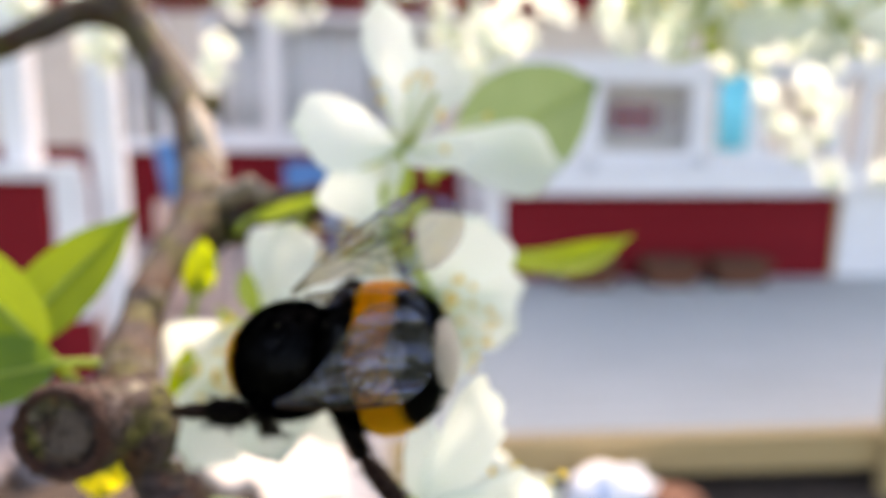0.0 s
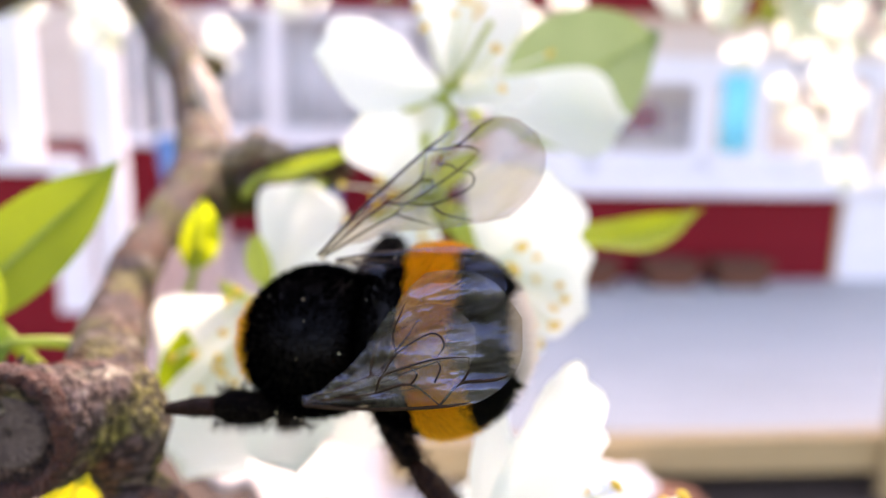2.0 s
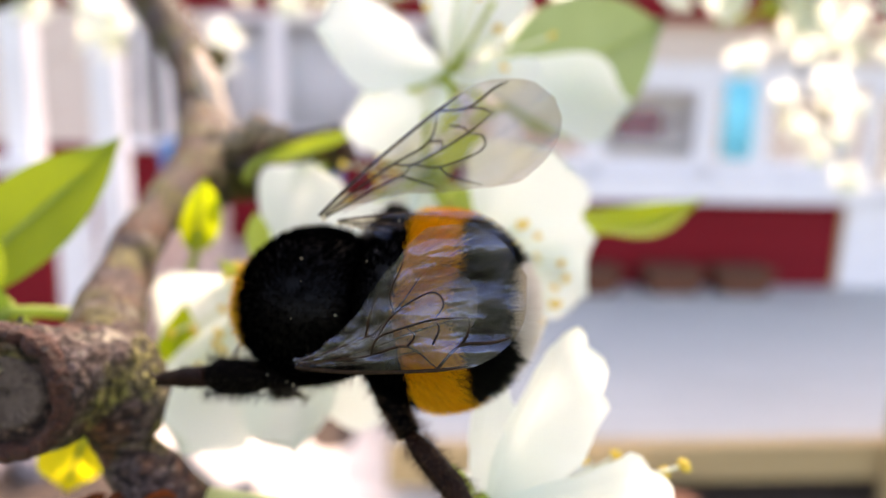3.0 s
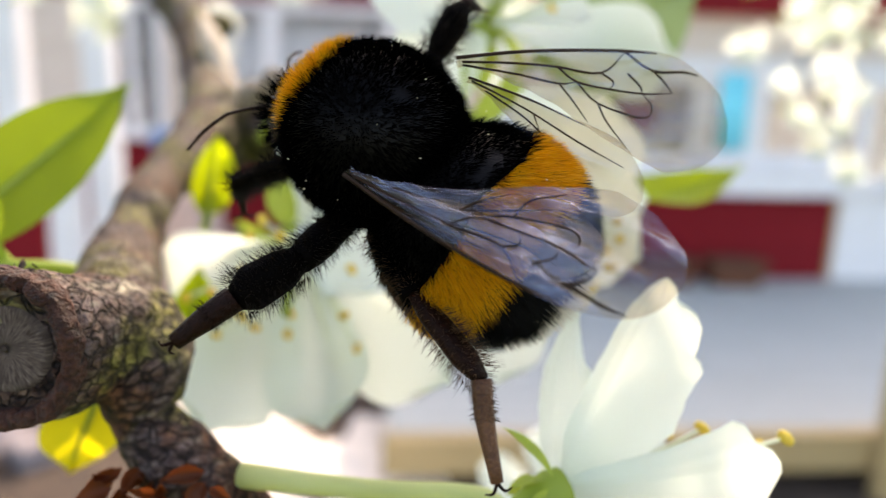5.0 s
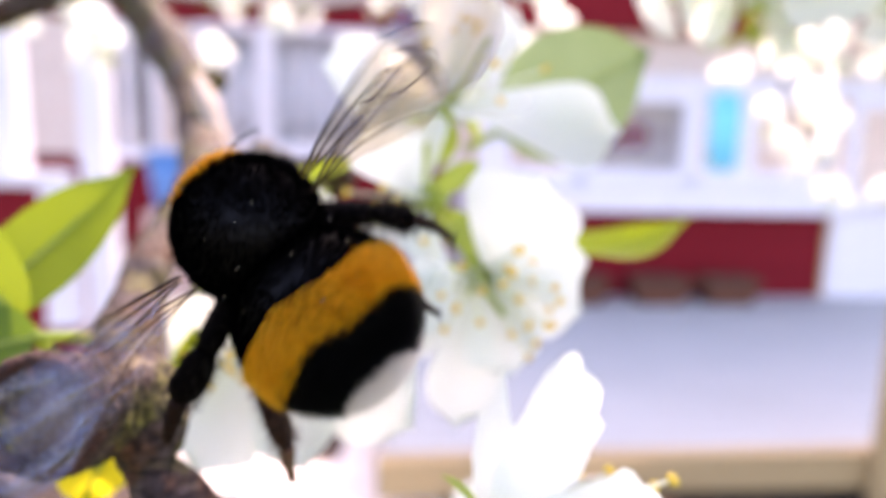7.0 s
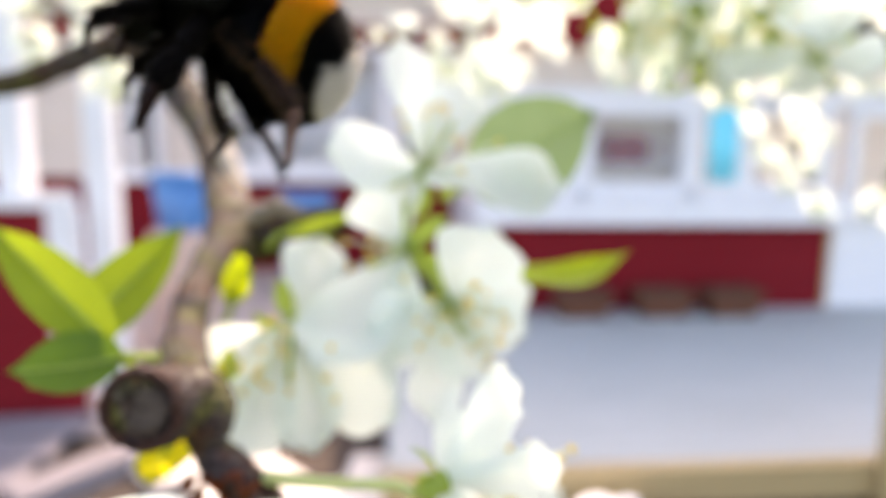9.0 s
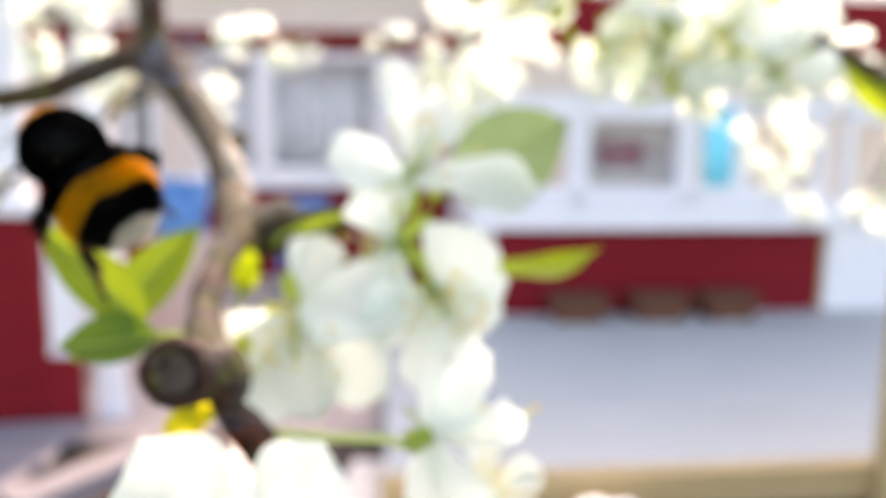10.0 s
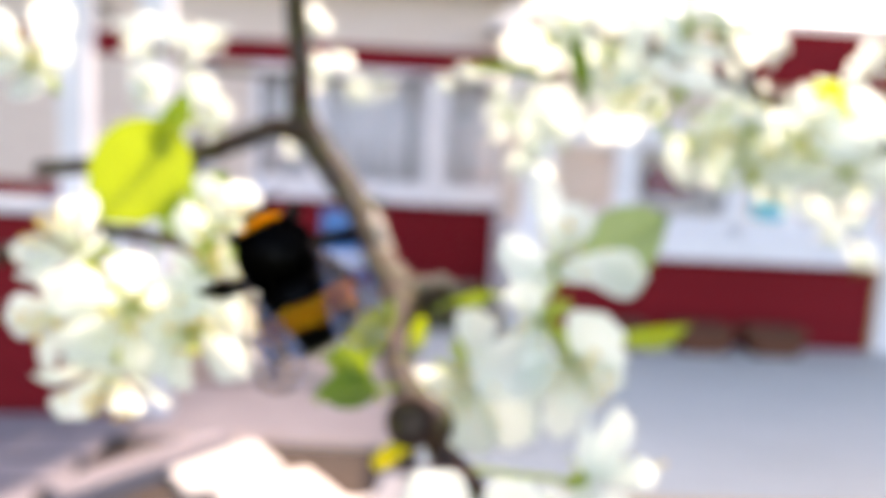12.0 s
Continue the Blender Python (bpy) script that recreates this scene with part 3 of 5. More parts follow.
for x, y, low, top in ((-2.26, 4.47, -0.26, 2.7), (-1.755, 4.465, -0.26, 2.7), (-1.95, 4.345, 0.20, 1.045), (-4.3, 4.47, -0.26, 2.7)):
    p = thing("porch_post", "white painted squared porch post", "post", group="porch posts")
    w = 0.16
    part("shaft", box(x, y, low, x + w, y + w, top, 0.008), M_WHITE, p, smooth=False)
    part("foot", box(x - 0.01, y - 0.01, low, x + w + 0.01, y + w + 0.01, low + 0.05, 0.006), M_WHITE, p, smooth=False)
tagged(part("porch_beam", box(-4.4, 4.4, 2.7, -1.7, 5.2, 2.86, 0.01), M_WHITE, smooth=False), "white beam over the porch posts", "beam", kind="structure")
# pale kerb; its shade is put into the darker grey plank colour
kerb = part("step_beam", box(0, -0.09, 0, 1.0, 0.09, 0.12, 0.008), M_PLANK, m=pose(-1.72, 3.28, -0.30, 0, 0, 52), smooth=False)
tagged(kerb, "step beam lying on the soil, greyed to stand for shade", "beam", kind="structure")
for i in range(4):
    s = thing("step_plank", "worn brown step plank beside the porch", "plank", group="porch steps", m=pose(-2.9 + 0.03 * i, 3.02 + 0.31 * i, -0.265 + 0.008 * i, 0, 0, 4))
    part("tread", box(0, 0, 0, 1.1, 0.28, 0.05, 0.006), M_PLANK, s, smooth=False)
    part("bearer", box(0.05, 0.05, -0.06, 0.15, 0.24, -0.001, 0.004), M_SOIL, s, smooth=False)

# loose things on the terrace
tub = thing("plastic_tub", "bright blue plastic tub on a crate", "tub", m=pose(-1.47, 5.55, 0.78))
bm = tube([(0, 0, 0), (0, 0, 0.02), (0, 0, 0.40)], [0.17, 0.18, 0.23], 28, 1)
part("shell", bm, M_BLUE, tub)
part("rim", tube([(0, 0, 0.395), (0, 0, 0.43)], [0.245, 0.245], 28, 1), M_BLUE, tub)
crate = thing("crate", "pale wicker crate under the tub", "crate", m=pose(-1.47, 5.55, -0.1))
part("body", box(-0.22, -0.20, 0, 0.22, 0.20, 0.88, 0.02), M_WICKER, crate)
for z in (0.1, 0.3, 0.5, 0.7):
    part("band", box(-0.23, -0.21, z, 0.23, 0.21, z + 0.05, 0.01), M_WICKER, crate)
chair = thing("garden_chair", "dark blue garden chair with a pale cushion", "chair", m=pose(-0.72, 7.4, -0.1, 0, 0, 8))
part("seat", box(-0.28, -0.26, 0.42, 0.28, 0.26, 0.46, 0.01), M_BLUE, chair)
part("backrest", box(-0.28, 0.24, 0.47, 0.28, 0.28, 1.0, 0.012), M_BLUE, chair)
part("cushion", box(-0.24, -0.22, 0.462, 0.24, 0.22, 0.54, 0.03), M_CURTAIN, chair, "pale cushion")
for x in (-0.25, 0.21):
    for y in (-0.24, 0.2):
        part("leg", box(x, y, 0, x + 0.04, y + 0.04, 0.42, 0.004), M_BLUE, chair)
bag = thing("garden_sack", "white and blue plastic sack on the soil", "sack", m=pose(0.98, 2.72, -0.29))
part("body", blob(0, 0, 0.13, 0.20, 0.13, 0.135, 20, 14, lump=0.35), M_WHITE, bag)
part("print", blob(-0.07, -0.05, 0.12, 0.10, 0.095, 0.09, 14, 10, lump=0.3), M_BLUE, bag, "blue printed patch")
pot = thing("clay_pot", "small orange terracotta pot beside the sack", "plant pot", m=pose(1.22, 2.62, -0.29))
part("body", tube([(0, 0, 0), (0, 0, 0.15)], [0.07, 0.10], 20, 1), M_CLAY, pot)
part("rim", tube([(0, 0, 0.14), (0, 0, 0.18)], [0.112, 0.115], 20, 1), M_CLAY, pot)


# ---- tree ----
def mm(*p):
    return Vector(p) * MM


tree = thing("plum_branch", "knobbly grey-brown plum branch with a sawn stump", "branch")
V = mm
part("main_limb", tube([V(-68, 205, 1524), V(-62, 200, 1516), V(-53, 188, 1506.5), V(-45, 173, 1498), V(-38, 150, 1487), V(-29.5, 121, 1481), V(-31, 100, 1477), V(-29.5, 85, 1473.5), V(-26, 70, 1472), V(-22, 62.5, 1470.8), V(-22.0, 62.4, 1467.1), V(-19.8, 61.2, 1465.0), V(-17.2, 60.4, 1462.0), V(-14.0, 60.0, 1455), V(-12, 63, 1430)],
     [5.4 * MM, 5.2 * MM, 5.0 * MM, 4.4 * MM, 3.8 * MM, 5.4 * MM, 2.6 * MM, 2.6 * MM, 3.0 * MM, 3.3 * MM, 1.9 * MM, 2.3 * MM, 2.5 * MM, 2.4 * MM, 2.0 * MM], 22, 9, 0.16), M_BARK, tree)
part("upright_limb", tube([V(-67, 204.5, 1522), V(-70, 206, 1532), V(-71, 207, 1548), V(-76, 213, 1590), V(-84, 225, 1690)], [5.2 * MM, 4.4 * MM, 4.2 * MM, 3.9 * MM, 3.6 * MM], 16, 6, 0.14), M_BARK, tree)
part("side_twig", tube([V(-67, 204.5, 1522), V(-79, 205, 1523.5), V(-93, 205, 1518), V(-110, 205, 1512), V(-165, 210, 1504)], [4.8 * MM, 3.9 * MM, 3.6 * MM, 3.4 * MM, 2.8 * MM], 14, 6, 0.15), M_BARK, tree)
# pale stub on the limb; the sun on it is put into the colour
M_SUNLIT_WOOD = spread("sunlit_wood", (0.42, 0.32, 0.23), (0.62, 0.51, 0.40), 420.0, 0.7, 8, 0.5, 0.0006, (1, 1, 0.3))
part("sunlit_wood", tube([V(-40.5, 160, 1500), V(-37.8, 156, 1495), V(-35.0, 152, 1488), V(-33.4, 150, 1483)], [0.8 * MM, 2.2 * MM, 2.4 * MM, 0.9 * MM], 14, 5, 0.2, flat=0.7), M_SUNLIT_WOOD, tree, "pale stub along the limb with the sunlight in its colour")
for x, y, z, r in ((-20.5, 110, 1487.6, 1.9), (-17.6, 107, 1486.8, 1.5), (-23.5, 113, 1486.0, 2.2)):
    part("bud", blob(x * MM, y * MM, z * MM, r * MM, r * 0.9 * MM, r * 0.85 * MM, 12, 9, lump=0.4), M_BUD, tree, "swollen grey-brown bud")
part("knob", blob(-0.0405, 0.174, 1.4995, 0.003, 0.003, 0.0028, 14, 10, lump=0.4), M_BARK, tree)
part("spur", tube([V(-29, 120, 1481.5), V(-21.6, 117, 1481.8), V(-13.7, 112, 1483.7), V(-9.2, 111, 1486.0)], [4.8 * MM, 4.3 * MM, 3.6 * MM, 2.4 * MM], 16, 7, 0.3), M_BARK, tree)
for i in range(9):
    a = i * 2.4
    part("bud_scale", blade(2.6 * MM, 1.8 * MM, leaf_profile, 6, 3, cup=0.25, curl=0.5, seed=i), M_SCALE, tree,
         m=facing(V(-13.0 + 0.25 * i, 109.5, 1483.8), (0.8 * math.cos(a), -0.3, 0.9 * math.sin(a)), 40 * i))

# the sawn stump: bark collar, callus ring and end grain
FACE = V(-26.4, 56.8, 1473.2)
STUMP_AXIS = Vector((-0.16, -0.97, 0.10)).normalized()
node = V(-22.6, 64.0, 1471.4)
line = [node, node.lerp(FACE, 0.35), node.lerp(FACE, 0.7), FACE - STUMP_AXIS * 0.6 * MM, FACE]
part("stump", tube(line, [3.5 * MM, 3.7 * MM, 3.75 * MM, 3.9 * MM, 3.75 * MM], 40, 7, 0.12, 420.0), M_BARK, tree)
bm = bmesh.new()
rings = []
for r, h in ((3.95, -0.9), (4.2, 0.0), (4.05, 0.7), (3.65, 0.95), (3.3, 0.75), (3.1, -0.3), (2.95, -1.8)):
    ring = []
    for k in range(56):
        a = 2 * math.pi * k / 56
        f = 1 + 0.055 * noise.noise(Vector((math.cos(a) * 2.2, math.sin(a) * 2.2, r))) + 0.03 * noise.noise(Vector((math.cos(a) * 9, math.sin(a) * 9, r * 3)))
        ring.append(bm.verts.new((r * f * MM * math.cos(a), r * f * MM * math.sin(a), (h + 0.5 * noise.noise(Vector((math.cos(a) * 6, math.sin(a) * 6, r * 2))) + 0.22 * noise.noise(Vector((math.cos(a) * 17, math.sin(a) * 17, r * 4)))) * MM)))
    rings.append(ring)
for a, b in zip(rings, rings[1:]):
    for k in range(56):
        bm.faces.new((a[k], a[(k + 1) % 56], b[(k + 1) % 56], b[k]))
part("bark_ring", bm, M_CALLUS, tree, "dark cracked bark ring", m=facing(FACE, STUMP_AXIS))
bm = bmesh.new()
c0 = bm.verts.new((0, 0, 0.25 * MM))
prev = None
for q in range(1, 13):
    ring = []
    for k in range(56):
        a = 2 * math.pi * k / 56
        r = 2.62 * q / 12 * MM
        ring.append(bm.verts.new((r * math.cos(a), r * math.sin(a), (0.10 - 1.2 * max(0.0, q / 12 - 0.86) / 0.14 + 0.14 * noise.noise(Vector((math.cos(a) * r * 900, math.sin(a) * r * 900, 3)))) * MM)))
    for k in range(56):
        if prev:
            bm.faces.new((prev[k], prev[(k + 1) % 56], ring[(k + 1) % 56], ring[k]))
        else:
            bm.faces.new((c0, ring[k], ring[(k + 1) % 56]))
    prev = ring
part("cut_face", bm, M_CUT, tree, "grey sawn end grain", m=facing(FACE, STUMP_AXIS))
rng = random.Random(11)
for i in range(70):       # loose bark flakes round the cut
    a = rng.uniform(0, 6.28)
    d = rng.uniform(0.2, 3.0)
    u = STUMP_AXIS.orthogonal().normalized()
    w = STUMP_AXIS.cross(u)
    out = u * math.cos(a) + w * math.sin(a)
    p = FACE - STUMP_AXIS * d * MM + out * 3.75 * MM
    part("bark_flake", blade(rng.uniform(0.4, 0.9) * MM, rng.uniform(0.25, 0.55) * MM, leaf_profile, 3, 1, curl=0.6, seed=i), M_BARK, tree,
         m=along(p, p + out * 0.12 * MM + STUMP_AXIS * rng.uniform(-0.9, 0.9) * MM + w * rng.uniform(-0.6, 0.6) * MM, out))
rng = random.Random(3)
for i in range(20):       # dry scales under the stump
    a = rng.uniform(0, 6.28)
    p = V(-20.5 + rng.uniform(-2.6, 3.6), 58.4 + rng.uniform(-0.8, 1.2), 1464.0 + rng.uniform(-1.4, 1.2))
    part("bud_scale", blade(rng.uniform(1.6, 3.0) * MM, rng.uniform(0.6, 1.1) * MM, leaf_profile, 5, 3, cup=0.2, curl=0.7, ruffle=0.05, seed=i), M_SCALE, tree,
         m=along(p, p + V(math.cos(a), -0.4, 0.2 + 0.5 * math.sin(a)), (0.2, -0.7, 0.6)))


def leaf(label, base, tip, up, width, material, curl=0.3, fold=0.25, ruffle=0.02, seed=0):
    """A plum leaf: stalk, blade and midrib."""
    base, tip = Vector(base) * MM, Vector(tip) * MM
    ob = thing("leaf", label, "leaf", along(base, tip, up), "leaves of the plum tree")
    L = (tip - base).length
    # the blade's chord lies on the straight line from base to tip
    turn = Matrix.Rotation(curl / 2, 4, "Y")
    part("blade", blade(L * (1 + curl * curl / 24), width * MM, leaf_profile, 22, 8, fold=fold, curl=curl, ruffle=ruffle, seed=seed), material, ob, m=turn)
    R = L / curl if abs(curl) > 1e-3 else 0
    pts = []
    for i in range(9):
        s = i / 8 * 0.96
        pts.append((R * math.sin(curl * s), 0, R * (1 - math.cos(curl * s)) - 0.00012) if R else (L * s, 0, -0.00012))
    part("midrib", tube(pts, [0.42 * MM - 0.035 * MM * i for i in range(9)], 6, 2), M_SEPAL, ob, m=turn)
    part("stalk", tube([(0.0006, 0, 0), (-0.002, 0, -0.0006), (-0.0045, 0, -0.002)], [0.0005, 0.0005, 0.0006], 8, 3), M_SEPAL, ob)
    return ob


leaf("yellow-green plum leaf with its edge to the light", (15, 99, 1478.5), (42.8, 115.5, 1479.0), (0.0, -0.35, 0.95), 8.5, M_LEAF_YOUNG, 1.0, 0.35, 0.02, 1)
leaf("pale green plum leaf beside a white blossom", (11, 109, 1491), (38.6, 126, 1504.5), (0.35, -0.90, 0.25), 19, M_LEAF_PALE, 0.25, 0.22, 0.02, 2)
leaf("young green plum leaf pointing up beside the stump", (-41.0, 74, 1473.8), (-30.4, 90, 1487.0), (0.55, -0.72, 0.55), 7.6, M_LEAF_BROAD, 0.3, 0.3, 0.02, 3)
leaf("long bright green plum leaf beside the stump", (-34.5, 72, 1475), (-49, 76, 1489), (0.4, -0.85, 0.4), 7.5, M_LEAF_BROAD, 0.35, 0.35, 0.02, 4)
leaf("darker green plum leaf folded down by the stump", (-32.6, 70.5, 1474.2), (-44, 67, 1473.8), (0.1, -0.75, 0.65), 7.5, M_LEAF, 0.5, 0.3, 0.04, 5)
leaf("yellow leaf lit from behind under the stump", (-26.5, 69, 1466), (-33, 77, 1455), (0.5, -0.8, 0.4), 6.5, M_LEAF_YELLOW, 0.3, 0.2, 0.02, 6)
leaf("small fresh leaf at the branch", (-26.5, 100, 1473), (-24.8, 99, 1482), (0.6, -0.8, 0.1), 5.0, M_LEAF_YOUNG, 0.3, 0.3, 0.02, 7)
leaf("small fresh leaf close behind the limb", (-25.5, 86, 1462), (-23.8, 85, 1471), (0.3, -0.9, 0.1), 4.2, M_LEAF_YOUNG, 0.3, 0.3, 0.02, 8)
leaf("narrow yellow-green leaf on the spur", (-19, 103, 1484), (-6.0, 94, 1488.6), (-0.2, -0.5, 0.85), 4.2, M_LEAF_YOUNG, 0.5, 0.3, 0.02, 9)
leaf("green leaf high among the blossoms", (8, 156, 1542), (-18, 155, 1542.6), (0, -0.5, 0.85), 10, M_LEAF, 0.3, 0.3, 0.02, 10)
leaf("green leaf hanging among the blossoms", (15.4, 156, 1554), (21.7, 156, 1531.4), (0.7, -0.7, 0.1), 10, M_LEAF, 0.3, 0.3, 0.02, 11)
leaf("broad yellow-green leaf over the outer blossom", (-78, 100, 1519), (-97, 101, 1498), (0.1, -0.95, 0.1), 21, M_LEAF_BROAD, 0.25, 0.15, 0.03, 12)
leaf("dull green leaf beside the broad leaf", (-82, 103, 1496), (-68, 103, 1511), (0.1, -0.9, 0.3), 12, M_LEAF, 0.25, 0.2, 0.02, 13)
leaf("small green leaf above the outer blossom", (-83, 104, 1516), (-78, 106, 1528), (0.5, -0.8, 0.1), 6, M_LEAF, 0.25, 0.2, 0.02, 14)
leaf("yellow-green leaf on the upper twig", (139, 155, 1514), (149, 151, 1525), (-0.2, -0.9, 0.2), 12, M_LEAF_YOUNG, 0.3, 0.2, 0.02, 15)
leaf("green leaf on the upper twig", (119, 155, 1522), (139, 151, 1503.5), (-0.2, -0.8, 0.4), 11, M_LEAF_YOUNG, 0.3, 0.2, 0.02, 16)
leaf("pale leaf high beside the upper twig", (100, 155, 1534.8), (85, 152, 1543), (0, -0.9, 0.3), 11, M_LEAF_YOUNG, 0.3, 0.2, 0.02, 17)

upper = thing("upper_twig", "thin green-brown plum twig above the blossoms", "twig")
part("limb", tube([V(20, 164, 1558), V(46, 161, 1549.6), V(74, 157, 1538.5), V(99, 156, 1532), V(120, 156, 1522.8), V(149, 156, 1506), V(221, 160, 1465)], [0.9 * MM, 1.3 * MM, 1.6 * MM, 1.9 * MM, 2.2 * MM, 2.5 * MM, 3.0 * MM], 12, 6, 0.15), M_BARK, upper)
# added limb that carries the shading blossoms overhead
part("limb", tube([V(74, 157, 1538.5), V(63, 168, 1560), V(50, 184, 1588), V(36, 188, 1613)], [1.3 * MM, 1.2 * MM, 1.0 * MM, 0.8 * MM], 10, 5, 0.15), M_BARK, upper)
outer = thing("outer_twig", "thin plum twig carrying the outer blossoms", "twig")
part("limb", tube([V(-150, 120, 1478), V(-118, 108, 1490), V(-92, 96, 1497), V(-72, 84, 1497)], [2.4 * MM, 2.0 * MM, 1.6 * MM, 1.1 * MM], 10, 6, 0.15), M_BARK, outer)
distant = thing("distant_twig", "thin plum twigs far behind the near blossoms", "twig")
part("limb", tube([V(-330, 640, 1640), V(-230, 580, 1585), V(-150, 690, 1592), V(-80, 705, 1590), V(20, 702, 1600), V(100, 705, 1570), V(88, 702, 1515)], [4.0 * MM, 3.4 * MM, 2.8 * MM, 2.4 * MM, 2.2 * MM, 1.8 * MM, 1.2 * MM], 8, 5, 0.15), M_BARK, distant)
part("limb", tube([V(640, 720, 1640), V(520, 706, 1580), V(450, 702, 1560), V(400, 703, 1540), V(440, 702, 1480), V(466, 703, 1425)], [4.0 * MM, 3.2 * MM, 2.6 * MM, 2.2 * MM, 1.8 * MM, 1.2 * MM], 8, 5, 0.15), M_BARK, distant)
part("limb", tube([V(640, 720, 1640), V(540, 706, 1450), V(520, 702, 1420)], [3.0 * MM, 2.2 * MM, 1.4 * MM], 8, 5, 0.15), M_BARK, distant)


# ---- blossoms ----
PETALS = [mesh_of(blade(1.0, 0.86, petal_profile, 16, 8, cup=c, curl=k, ruffle=r, notches=n, seed=i), "petal", M_PETAL)
          for i, (c, k, r, n) in enumerate(((0.10, 0.45, 0.035, ()), (0.14, 0.30, 0.045, ((1, 0.93, 0.35),)), (0.08, 0.60, 0.05, ()), (0.12, 0.2, 0.04, ((-1, 0.9, 0.3), (1, 0.8, 0.2)))))]
PETAL_CURL = (0.45, 0.30, 0.60, 0.2)
SEPAL = mesh_of(blade(1.0, 0.5, leaf_profile, 8, 4, cup=0.1, curl=-0.7), "sepal", M_SEPAL)
CUP = mesh_of(tube([(0, 0, -0.0040), (0, 0, -0.0028), (0, 0, -0.0008), (0, 0, 0.0002)], [0.0005, 0.0012, 0.0020, 0.0019], 14, 3), "calyx_cup", M_SEPAL)
ANTHER = mesh_of(blob(0, 0, 0, 0.00042, 0.00036, 0.00055, 8, 6), "anther", M_ANTHER)


def stamen_line(rng, reach):
    a, lean = rng.uniform(0, 6.28), rng.uniform(0.12, 0.75)
    d = Vector((math.cos(a) * math.sin(lean), math.sin(a) * math.sin(lean), math.cos(lean)))
    r = Vector((math.cos(a), math.sin(a), 0)) * 0.0011
    tip = r + d * reach * rng.uniform(0.65, 1.05)
    return [r, r.lerp(tip, 0.5) + Vector((0, 0, 0.0005)), tip]


def blossom(label, seed, size=12.0, openness=62.0, petals=PETALS, stamens=18, fine=True, category="blossom"):
    """A plum blossom that opens along local +z: five petals, five sepals, cup, stalk, stamens, pistil."""
    rng = random.Random(seed)
    f = thing("blossom", label, category, group="plum blossoms")
    for k in range(5):
        a = 72 * k + rng.uniform(-9, 9)
        lift = 90 - openness + rng.uniform(-12, 12)
        s = size * MM * rng.uniform(0.9, 1.08)
        m = Matrix.Rotation(radians(a), 4, "Z") @ Matrix.Translation((0.0016, 0, 0.0002)) @ Matrix.Rotation(-radians(lift), 4, "Y") @ Matrix.Rotation(radians(rng.uniform(-12, 12)), 4, "X") @ Matrix.Diagonal((s, s, s, 1))
        part("petal", petals[(k + seed) % len(petals)], None, f, m=m)
        m = Matrix.Rotation(radians(a + 36), 4, "Z") @ Matrix.Translation((0.0017, 0, -0.0005)) @ Matrix.Rotation(radians(25), 4, "Y") @ Matrix.Diagonal((0.0052 if fine else 0.0036,) * 3 + (1,))
        part("sepal", SEPAL, None, f, m=m)
    part("calyx_cup", CUP, None, f)
    part("stalk", tube([(0, 0, -0.0038), (0.0006, 0, -0.008), (0.0022, 0.0006, -0.0125)], [0.00055, 0.0006, 0.0007], 8, 4), M_SEPAL, f)
    part("pistil", tube([(0, 0, 0), (0.0002, 0, 0.004), (0, 0.0002, 0.0085)], [0.0005, 0.00022, 0.0003], 6, 3), M_FILAMENT, f)
    if fine:
        for i in range(stamens):
            line = stamen_line(rng, 0.0085)
            st = part("stamen", tube(line, [0.00015, 0.00013, 0.00011], 5, 3), M_FILAMENT, f)
            part("anther", ANTHER, None, st, m=facing(line[-1], (rng.uniform(-1, 1), rng.uniform(-1, 1), 0.6)))
    else:
        bm, an = bmesh.new(), bmesh.new()
        for i in range(stamens):
            line = stamen_line(rng, 0.0085)
            tube(line, [0.0002, 0.00018, 0.00015], 4, 2, bm=bm)
            blob(*line[-1], 0.0005, 0.0005, 0.0006, 6, 4, an)
        part("stamen_tuft", bm, M_FILAMENT, f)
        part("anther_tuft", an, M_ANTHER, f)
    return f


